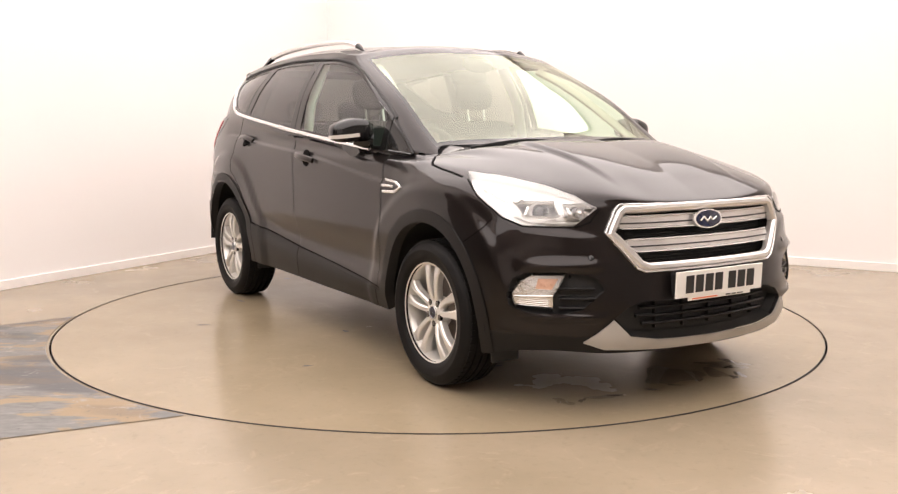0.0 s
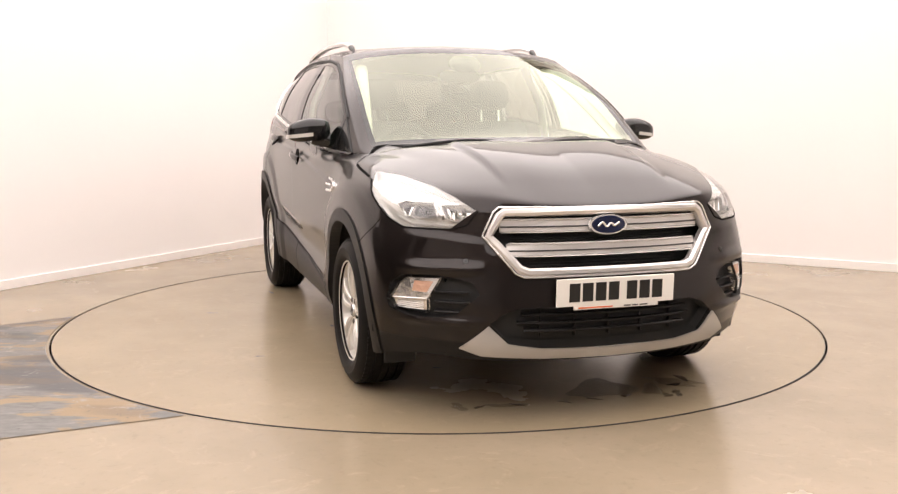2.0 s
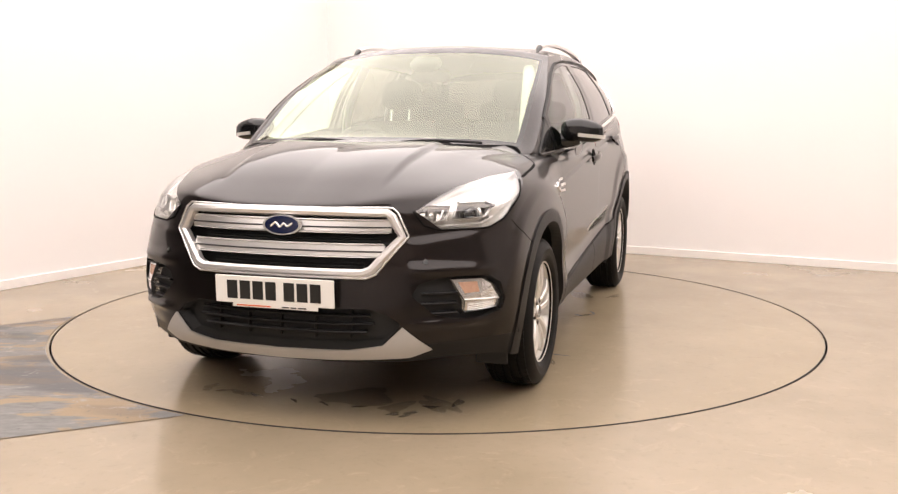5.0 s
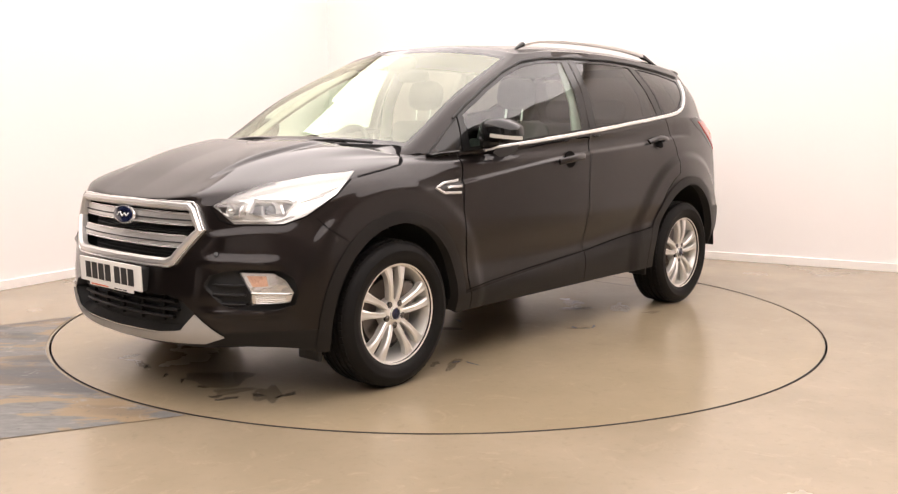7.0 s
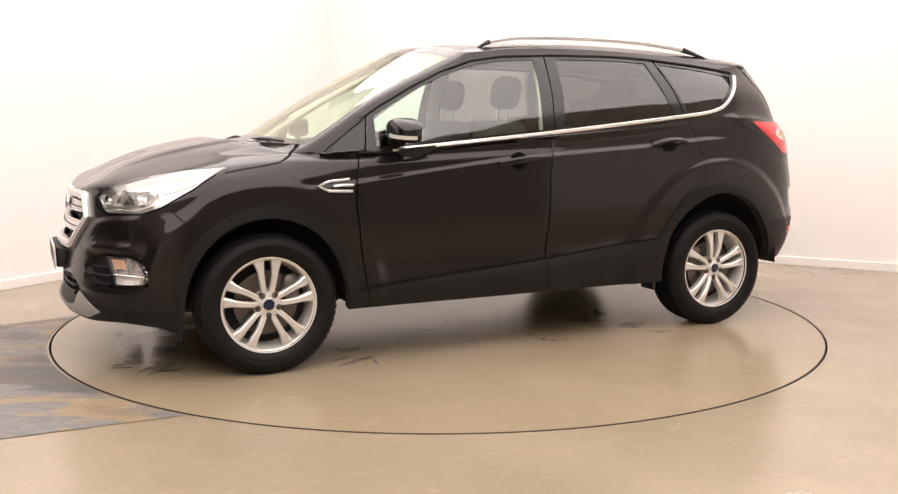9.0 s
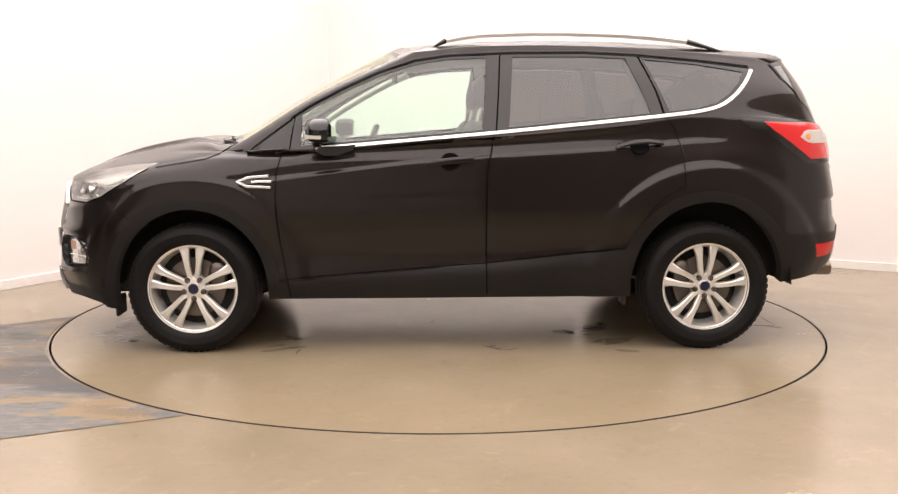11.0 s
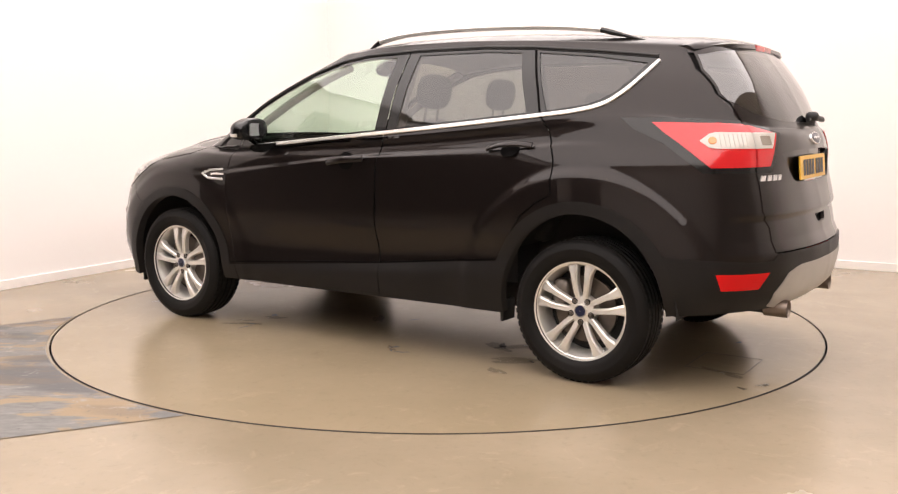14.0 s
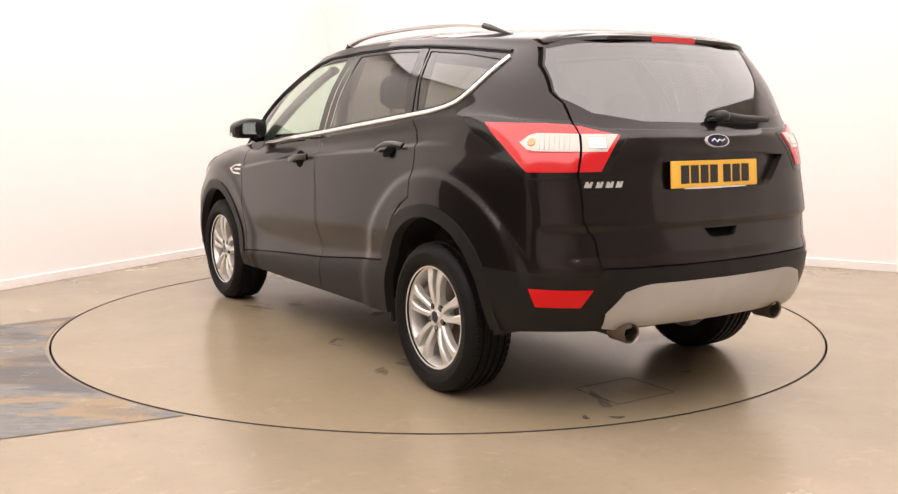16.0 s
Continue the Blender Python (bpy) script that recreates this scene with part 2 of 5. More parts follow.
def room():
    def slab(name, lo, hi, mat, label, bevel=0.0):
        bm = bmesh.new()
        box(bm, lo, hi, bevel, ROOM)
        bmesh.ops.recalc_face_normals(bm, faces=bm.faces)
        return tagged(part(name, bm, mat, smooth=False), label, "wall", kind="structure")

    t = 0.15
    slab("wall_north", (-t, -t, 0), (LB + t, 0, HIGH), M_WALL, "plain white painted studio wall")
    w = slab("wall_west", (-t, 0, 0), (0, DOOR_A, HIGH), M_WALL, "plain white painted studio wall beside the drive-in")
    slab("wall_west_end", (-t, DOOR_B, 0), (0, LA, HIGH), M_WALL, "plain wall past the drive-in opening")
    slab("wall_lintel", (-t, DOOR_A, DOOR_H), (0, DOOR_B, HIGH), M_WALL, "wall above the drive-in opening")
    # east and south walls are out of view; their tones shape the car's reflections
    slab("wall_east", (LB, 0, 0), (LB + t, 4.2, HIGH), M_WALL, "plain white painted wall")
    slab("wall_east_dim", (LB, 4.2, 0), (LB + t, LA, HIGH), M_DIMWALL, "out-of-view wall, greyed to dim its reflection in the car")
    slab("wall_south", (1.9, LA, 0), (LB + t, LA + t, HIGH), M_WALL, "plain white painted back wall")
    # added out of view: dark panel that gives the flank its dark reflection
    slab("south_dark_standin", (-t, LA, 0), (1.9, LA + t, HIGH), M_UNLITWALL, "out-of-view dark panel standing for a dark opening, added for the car's reflection")
    # the hall behind the drive-in opening, out of view; its lack of light is put into the wall colour
    slab("wall_hall", (-6.0, DOOR_A - 0.6, 0), (-5.85, DOOR_B + 0.6, HIGH), M_UNLITWALL, "out-of-view hall wall, coloured dark to stand for no light")
    slab("wall_hall_north", (-5.85, DOOR_A - 0.6, 0), (-t, DOOR_A - 0.45, HIGH), M_UNLITWALL, "out-of-view hall wall, coloured dark to stand for no light")
    slab("wall_hall_south", (-5.85, DOOR_B + 0.45, 0), (-t, DOOR_B + 0.6, HIGH), M_UNLITWALL, "out-of-view hall wall, coloured dark to stand for no light")
    c = slab("ceiling", (-6.0, -t, HIGH), (LB + t, LA + t, HIGH + 0.1), M_CEIL, "plain painted ceiling")
    c["category"] = "ceiling"

    for name, lo, hi in (("baseboard_north", (0.0, 0, 0), (LB, 0.018, 0.07)), ("baseboard_west", (0, 0.018, 0), (0.018, DOOR_A, 0.07))):
        bm = bmesh.new()
        box(bm, lo, hi, 0.004, ROOM)
        bmesh.ops.recalc_face_normals(bm, faces=bm.faces)
        tagged(part(name, bm, M_TRIMWHITE, smooth=False), "low white painted skirting board", "baseboard", kind="structure")

    # floor: one sheet with a round pit for the turntable
    bm = bmesh.new()
    n = 128
    r = TABLE_R + 0.003
    ring = [bm.verts.new((r * math.cos(2 * math.pi * i / n), r * math.sin(2 * math.pi * i / n), 0)) for i in range(n)]
    deep = [bm.verts.new((v.co.x, v.co.y, -0.12)) for v in ring]
    wide = [bm.verts.new((22 * math.cos(2 * math.pi * i / n), 22 * math.sin(2 * math.pi * i / n), 0)) for i in range(n)]
    for i in range(n):
        j = (i + 1) % n
        bm.faces.new((ring[i], wide[i], wide[j], ring[j]))
        bm.faces.new((deep[i], ring[i], ring[j], deep[j]))
    bm.faces.new(deep)
    bmesh.ops.recalc_face_normals(bm, faces=bm.faces)
    for f in bm.faces:
        if f.normal.z < -0.5:
            f.normal_flip()
    tagged(part("floor", bm, M_FLOOR, smooth=False), "smooth beige resin studio floor", "floor", kind="structure")

    # steel lip round the pit
    bm = bmesh.new()
    lathe(bm, [(r, 0.0015), (r + 0.003, 0.0015), (r + 0.003, 0.0), (r, -0.03)], 160, False, pose(0, 0, 0, 90, 0, 0))
    bmesh.ops.recalc_face_normals(bm, faces=bm.faces)
    tagged(part("pit_edge_trim", bm, M_STEEL), "thin dark steel edge round the turntable pit", "trim", kind="structure")

    # the worn strip where cars drive in
    bm = bmesh.new()
    a0, b0 = math.atan2(-0.043, -2.262), math.atan2(-2.023, -1.057)
    inner = [((TABLE_R + 0.02) * math.cos(a), (TABLE_R + 0.02) * math.sin(a)) for a in np.linspace(a0 % (2 * math.pi), b0 % (2 * math.pi), 40)]
    top = [bm.verts.new((x, y, 0.003)) for x, y in inner]
    out = []
    for i, (x, y) in enumerate(inner):
        k = i / 39
        d = Vector((-0.80, -0.60, 0)) * (1 - k) + Vector((-0.91, -0.415, 0)) * k
        out.append(bm.verts.new((x + 5 * d.x, y + 5 * d.y, 0.003)))
    for i in range(39):
        bm.faces.new((top[i], out[i], out[i + 1], top[i + 1]))
    bmesh.ops.recalc_face_normals(bm, faces=bm.faces)
    for f in bm.faces:
        if f.normal.z < 0:
            f.normal_flip()
    tagged(part("floor_patch", bm, M_PATCH, smooth=False), "worn grey floor paint with bare yellowish patches", "floor", kind="structure")


def lights():
    first = thing("ceiling_light", "flat rectangular ceiling light panel, switched on", "ceiling light", "ceiling light panels")
    bm = bmesh.new()
    box(bm, (-1.33, -1.33, -0.05), (1.33, 1.33, 0), 0.01)
    part("frame", bm, M_TRIMWHITE, first, smooth=False)
    bm = bmesh.new()
    box(bm, (-1.334, -1.334, -0.060), (1.334, 1.334, -0.0505), 0.002)
    part("diffuser", bm, M_LIGHT, first, smooth=False)
    spots = [(x, y) for x in (1.5, 4.17, 6.84) for y in (1.5, 4.17, 6.84, 9.51)]
    for i, (x, y) in enumerate(spots):
        spot = ROOM @ Vector((x, y, HIGH))
        m = Matrix.Translation(spot) @ Matrix.Rotation(math.atan2(B.y, B.x), 4, "Z")
        if i == 0:
            first.matrix_basis = m
        else:
            copy_thing(first, m)


def turntable():
    table = thing("turntable", "round beige resin-topped car turntable set flush in the floor", "turntable")
    bm = bmesh.new()
    lathe(bm, [(0.001, 0.0), (0.8, 0.0), (1.6, 0.0), (TABLE_R - 0.008, 0.0), (TABLE_R - 0.008, -0.1)], 128, False, pose(0, 0, 0, 90, 0, 0))
    bmesh.ops.recalc_face_normals(bm, faces=bm.faces)
    for f in bm.faces:
        if f.normal.z < -0.5:
            f.normal_flip()
    part("deck", bm, M_TABLE, table, smooth=False)
    bm = bmesh.new()
    lathe(bm, [(TABLE_R - 0.008, 0.001), (TABLE_R - 0.005, 0.001), (TABLE_R - 0.005, -0.1)], 160, False, pose(0, 0, 0, 90, 0, 0))
    bmesh.ops.recalc_face_normals(bm, faces=bm.faces)
    part("steel_rim", bm, M_STEEL, table, "thin dark steel rim")
    return table


room()
lights()
TABLE = turntable()


# ---- the car's skin: one loft of rows that run from the nose round the flank to the tail ----
ROWS = []


def row(x, y, z):
    ROWS.append(np.array([x, y, z], float).T)


# lower edge
row([2.15, 2.13, 2.07, 1.95, 1.82, 1.68, 1.306, .95, .6, .1, -.4, -.98, -1.384, -1.75, -1.98, -2.14, -2.19, -2.2],
    [0, .25, .5, .68, .80, .86, .88, .875, .87, .87, .87, .87, .86, .85, .76, .55, .28, 0],
    [.255, .255, .26, .27, .26, .235, .26, .285, .285, .285, .287, .29, .3, .355, .375, .385, .388, .388])
row([2.19, 2.175, 2.11, 1.98, 1.85, 1.68, 1.306, .95, .6, .1, -.4, -.95, -1.384, -1.75, -2.0, -2.17, -2.24, -2.26],
    [0, .25, .5, .70, .82, .885, .902, .898, .89, .885, .885, .890, .902, .880, .79, .58, .28, 0],
    [.34, .34, .345, .36, .38, .40, .40, .38, .375, .39, .42, .46, .46, .46, .46, .45, .45, .45])
row([2.185, 2.172, 2.115, 2.0, 1.88, 1.70, 1.306, .93, .6, .1, -.4, -.95, -1.384, -1.75, -2.03, -2.19, -2.26, -2.28],
    [0, .25, .5, .71, .82, .888, .910, .896, .873, .866, .866, .885, .914, .885, .79, .60, .3, 0],
    [.47, .47, .475, .485, .50, .53, .55, .53, .51, .51, .53, .58, .58, .575, .57, .575, .58, .58])
row([2.165, 2.15, 2.095, 1.98, 1.86, 1.70, 1.306, .93, .6, .1, -.4, -.95, -1.384, -1.75, -2.03, -2.18, -2.25, -2.265],
    [0, .25, .5, .71, .82, .885, .914, .908, .904, .904, .904, .905, .918, .880, .79, .62, .3, 0],
    [.62, .62, .625, .635, .65, .68, .72, .70, .66, .66, .67, .70, .73, .70, .68, .69, .70, .70])
row([2.135, 2.12, 2.06, 1.95, 1.82, 1.65, 1.306, .95, .6, .1, -.4, -.95, -1.384, -1.75, -2.02, -2.16, -2.22, -2.235],
    [0, .25, .5, .70, .81, .872, .908, .905, .906, .907, .907, .906, .915, .870, .785, .62, .3, 0],
    [.75, .75, .755, .765, .78, .80, .84, .83, .81, .82, .83, .85, .88, .84, .82, .82, .82, .82])
row([2.10, 2.09, 2.045, 1.925, 1.77, 1.58, 1.306, .98, .6, .1, -.4, -.95, -1.384, -1.75, -2.0, -2.13, -2.19, -2.2],
    [0, .25, .48, .67, .79, .86, .89, .898, .904, .906, .906, .902, .90, .86, .78, .62, .3, 0],
    [.85, .855, .868, .88, .892, .912, .94, .935, .93, .94, .955, .98, 1.0, .99, .97, .96, .96, .96])
# edge of the bonnet, shoulder line
row([2.065, 2.05, 1.995, 1.855, 1.68, 1.49, 1.25, 1.0, .6, .1, -.4, -.95, -1.384, -1.75, -1.99, -2.12, -2.18, -2.2],
    [0, .25, .46, .62, .735, .80, .83, .865, .897, .901, .901, .892, .875, .835, .76, .60, .3, 0],
    [.888, .898, .925, .945, .964, .988, 1.01, 1.005, .995, 1.01, 1.03, 1.06, 1.09, 1.09, 1.08, 1.07, 1.07, 1.07])
row([1.8, 1.78, 1.72, 1.60, 1.45, 1.3, 1.13, .95, .58, .1, -.4, -.9, -1.35, -1.72, -1.97, -2.1, -2.165, -2.185],
    [0, .25, .42, .56, .67, .74, .785, .82, .876, .880, .880, .872, .857, .82, .735, .58, .3, 0],
    [1.008, 1.022, 1.028, 1.03, 1.035, 1.04, 1.04, 1.035, 1.035, 1.06, 1.09, 1.13, 1.165, 1.17, 1.15, 1.14, 1.135, 1.13])
row([1.45, 1.43, 1.37, 1.30, 1.22, 1.12, .955, .75, .45, .08, -.4, -.9, -1.33, -1.69, -1.96, -2.085, -2.145, -2.165],
    [0, .25, .45, .60, .70, .76, .81, .85, .875, .882, .885, .873, .85, .805, .715, .56, .3, 0],
    [1.092, 1.10, 1.096, 1.083, 1.06, 1.05, 1.05, 1.055, 1.07, 1.10, 1.13, 1.17, 1.21, 1.22, 1.19, 1.175, 1.17, 1.165])
# foot of the glass
row([1.20, 1.18, 1.12, 1.09, 1.075, .945, .76, .55, .3, 0, -.4, -.9, -1.3, -1.65, -1.95, -2.07, -2.13, -2.15],
    [0, .25, .5, .66, .755, .81, .84, .86, .868, .873, .873, .862, .838, .79, .70, .55, .3, 0],
    [1.105, 1.105, 1.103, 1.093, 1.078, 1.07, 1.068, 1.08, 1.10, 1.125, 1.16, 1.205, 1.25, 1.255, 1.21, 1.20, 1.195, 1.19])
# half height of the glass
row([.75, .73, .685, .67, .67, .59, .46, .30, .11, -.14, -.5, -.95, -1.33, -1.64, -1.885, -1.995, -2.04, -2.055],
    [0, .26, .49, .645, .728, .768, .785, .793, .797, .80, .80, .79, .77, .733, .668, .535, .29, 0],
    [1.37, 1.368, 1.36, 1.348, 1.328, 1.318, 1.315, 1.33, 1.345, 1.36, 1.375, 1.395, 1.405, 1.395, 1.365, 1.37, 1.375, 1.375])
# head of the glass
row([.32, .29, .245, .232, .228, .195, .12, .02, -.1, -.3, -.6, -1.0, -1.35, -1.6, -1.79, -1.885, -1.92, -1.93],
    [0, .26, .475, .605, .662, .676, .682, .684, .684, .673, .673, .668, .657, .638, .60, .50, .27, 0],
    [1.597, 1.594, 1.575, 1.553, 1.535, 1.535, 1.54, 1.555, 1.565, 1.573, 1.576, 1.566, 1.543, 1.52, 1.51, 1.53, 1.54, 1.545])
# roof
row([.24, .21, .165, .150, .142, .105, .035, -.06, -.16, -.35, -.65, -1.0, -1.33, -1.58, -1.75, -1.84, -1.875, -1.88],
    [0, .25, .445, .565, .625, .637, .64, .641, .64, .638, .63, .625, .613, .59, .55, .46, .25, 0],
    [1.618, 1.615, 1.602, 1.588, 1.577, 1.578, 1.584, 1.595, 1.602, 1.607, 1.61, 1.60, 1.583, 1.567, 1.56, 1.572, 1.58, 1.585])
row([.12, .10, .065, .048, .032, .0, -.06, -.14, -.25, -.4, -.65, -1.0, -1.3, -1.5, -1.62, -1.7, -1.73, -1.74],
    [0, .2, .32, .40, .45, .46, .465, .468, .47, .47, .47, .465, .45, .43, .40, .32, .17, 0],
    [1.637, 1.635, 1.630, 1.624, 1.619, 1.620, 1.625, 1.632, 1.638, 1.642, 1.645, 1.637, 1.622, 1.608, 1.60, 1.602, 1.605, 1.607])
row([0, -.01, -.03, -.05, -.06, -.08, -.12, -.18, -.28, -.42, -.65, -.95, -1.2, -1.35, -1.45, -1.52, -1.55, -1.56],
    [0] * 18,
    [1.65, 1.651, 1.652, 1.653, 1.654, 1.656, 1.658, 1.66, 1.663, 1.664, 1.664, 1.657, 1.647, 1.64, 1.633, 1.628, 1.626, 1.625])
V_BONNET, V_BELT, V_HEAD = 6, 9, 11
US, VS = 14, 11                                   # steps between stations and between rows


def skin():
    """The half skin as a fine grid of places with their normals, moved beside the turntable's axle."""
    lines = np.array([spline(r, US) for r in ROWS])
    grid = np.array([spline(lines[:, i], VS) for i in range(lines.shape[1])]).transpose(1, 0, 2)
    grid[:, 0, 1] = grid[:, -1, 1] = 0
    # the bonnet's raised middle, with a ridge down each side
    out = np.abs(grid[..., 1]) - (0.40 - 0.06 * (grid[..., 0] - 1.2))
    step = np.clip(out / 0.032, 0, 1)
    ahead = np.clip((grid[..., 0] - 1.1) / 0.1, 0, 1) * np.clip((2.0 - grid[..., 0]) / 0.35, 0, 1) * np.clip((grid[..., 2] - 0.93) / 0.04, 0, 1)
    grid[..., 2] += 0.015 * ahead * (1 - step * step * (3 - 2 * step)) - 0.004 * ahead
    # a ledge along the shoulder, and swollen fenders over the wheels
    x, z = grid[..., 0], grid[..., 2]
    crest = np.interp(x, [-1.3, -.888, -.224, -.003, .21, .84, 1.0], [1.10, 1.062, 1.022, 1.006, .985, .91, .89])
    flank = np.clip((np.abs(grid[..., 1]) - .80) / .03, 0, 1) * np.clip((x + 1.5) / .25, 0, 1) * np.clip((1.15 - x) / .2, 0, 1)
    ledge = np.clip((z - crest) / .014, 0, 1) * np.clip(1 - (z - crest - .014) / .14, 0, 1)
    grid[..., 1] -= .012 * ledge * flank
    for wx, wz, r0, lift in ((RX, .345, .61, .015), (FX, .335, .56, .008)):
        k = np.clip((r0 + .055 - np.hypot(x - wx, z - wz)) / .055, 0, 1)
        grid[..., 1] += lift * k * k * (3 - 2 * k) * np.clip((np.abs(grid[..., 1]) - .75) / .08, 0, 1)
    # folds in the front bumper above and below the fog lamps and under the headlamps
    y = np.abs(grid[..., 1])
    ahead = np.clip((x - 1.86) / .10, 0, 1) * np.clip((y - .50) / .10, 0, 1)
    fold = np.interp(z, [.395, .418, .436, .604, .626, .662], [0, 1, 0, 0, 1, 0])
    brow = z - np.interp(y, [.55, .82], [.742, .776])
    fold = .013 * fold + .008 * np.interp(brow, [-.07, -.008, .012], [0, 1, 0])
    grid[..., 0] += fold * ahead
    grid[..., 1] += .6 * fold * ahead
    # the hollow below the tailgate's ledge
    low = np.clip((-grid[..., 0] - 2.0) / .08, 0, 1) * np.clip((.80 - z) / .016, 0, 1) * np.clip((z - .64) / .05, 0, 1)
    grid[..., 0] += .016 * low
    wide = np.concatenate([(grid[:, 3:0:-1] * [1, -1, 1]), grid, (grid[:, -2:-5:-1] * [1, -1, 1])], 1)
    du, dv = np.gradient(wide, axis=1)[:, 3:-3], np.gradient(grid, axis=0)
    n = np.cross(du, dv)
    n /= np.maximum(np.linalg.norm(n, axis=2, keepdims=True), 1e-9)
    if n[5 * VS, 8 * US, 1] < 0:
        n = -n
    return np.concatenate([grid, n], 2)


GRID = skin()
PANELS = {}                                      # name of a panel: its faces, each a list of (place, normal)


def sort_faces():
    rows_n, cols_n = GRID.shape[:2]
    for i in range(rows_n - 1):
        v = (i + 0.5) / VS
        for j in range(cols_n - 1):
            u = (j + 0.5) / US
            name = "body"
            if V_BELT < v < V_HEAD and u < 3.55:
                name = "windscreen" if u < 3.32 and V_BELT + .10 < v < V_HEAD - .10 else "screen_edge"
            elif V_BELT + 0.1 < v < V_HEAD - 0.1 and u > 13.92:
                name = "rear_window"
            elif v > V_HEAD:
                name = "roof"
            elif V_BONNET < v < V_BELT and u < 5:
                name = "bonnet"
            quad = [tuple(GRID[i, j]), tuple(GRID[i, j + 1]), tuple(GRID[i + 1, j + 1]), tuple(GRID[i + 1, j])]
            PANELS.setdefault(name, []).append(quad)


SIDE, NOSE, DIAG, TAIL = (lambda p: (p[0], p[2])), (lambda p: (p[1], p[2])), (lambda p: (p[1] - p[0], p[2])), (lambda p: (p[1] + p[0], p[2]))


def inside(poly, x, y):
    hit, n = False, len(poly)
    for i in range(n):
        (x1, y1), (x2, y2) = poly[i], poly[i - 1]
        if (y1 > y) != (y2 > y) and x < (x2 - x1) * (y - y1) / (y2 - y1) + x1:
            hit = not hit
    return hit


def cut(source, target, poly, flat, where=lambda c: True):
    """Moves what lies within an outline, seen flat from one side, from one panel to another."""
    faces = PANELS[source]
    lo = [min(p[k] for p in poly) - 0.02 for k in (0, 1)]
    hi = [max(p[k] for p in poly) + 0.02 for k in (0, 1)]

    def near(f, a, b):
        q = [flat(p) for p in f]
        return not (max(c[0] for c in q) < a[0] or min(c[0] for c in q) > b[0] or max(c[1] for c in q) < a[1] or min(c[1] for c in q) > b[1])

    live, rest = [], []
    for f in faces:
        c = [sum(p[k] for p in f) / len(f) for k in range(6)]
        (live if where(c) and near(f, lo, hi) else rest).append(f)
    n = len(poly)
    for i in range(n):
        (ax, ay), (bx, by) = poly[i], poly[(i + 1) % n]
        nx, ny = by - ay, ax - bx
        length = math.hypot(nx, ny)
        if length < 1e-6:
            continue
        nx, ny = nx / length, ny / length
        a, b = (min(ax, bx) - 0.002, min(ay, by) - 0.002), (max(ax, bx) + 0.002, max(ay, by) + 0.002)
        done = []
        for f in live:
            if not near(f, a, b):
                done.append(f)
                continue
            side = []
            for p in f:
                q = flat(p)
                side.append((q[0] - ax) * nx + (q[1] - ay) * ny)
            if max(side) < 1e-5 or min(side) > -1e-5:
                done.append(f)
                continue
            plus, minus = [], []
            for k in range(len(f)):
                p, q, s, t = f[k - 1], f[k], side[k - 1], side[k]
                if (s > 0) != (t > 0):
                    w = s / (s - t)
                    m = tuple(p[z] + (q[z] - p[z]) * w for z in range(6))
                    plus.append(m)
                    minus.append(m)
                (plus if t > 0 else minus).append(q)
            done += [g for g in (plus, minus) if len(g) > 2]
        live = done
    took = PANELS.setdefault(target, [])
    for f in live:
        q = [flat(p) for p in f]
        if inside(poly, sum(c[0] for c in q) / len(q), sum(c[1] for c in q) / len(q)):
            took.append(f)
        else:
            rest.append(f)
    PANELS[source] = rest


def line(points, w):
    """A thin closed strip along a line of points."""
    p = [Vector(q) for q in points]
    left, right = [], []
    for i, q in enumerate(p):
        d = (p[min(i + 1, len(p) - 1)] - p[max(i - 1, 0)]).normalized()
        s = Vector((-d.y, d.x)) * w / 2
        left.append(tuple(q + s))
        right.append(tuple(q - s))
    return left + right[::-1]


def arc(cx, cz, r, a0, a1, n, tall=1.0):
    return [(cx + r * math.cos(radians(a0 + (a1 - a0) * i / n)), cz + r * tall * math.sin(radians(a0 + (a1 - a0) * i / n))) for i in range(n + 1)]


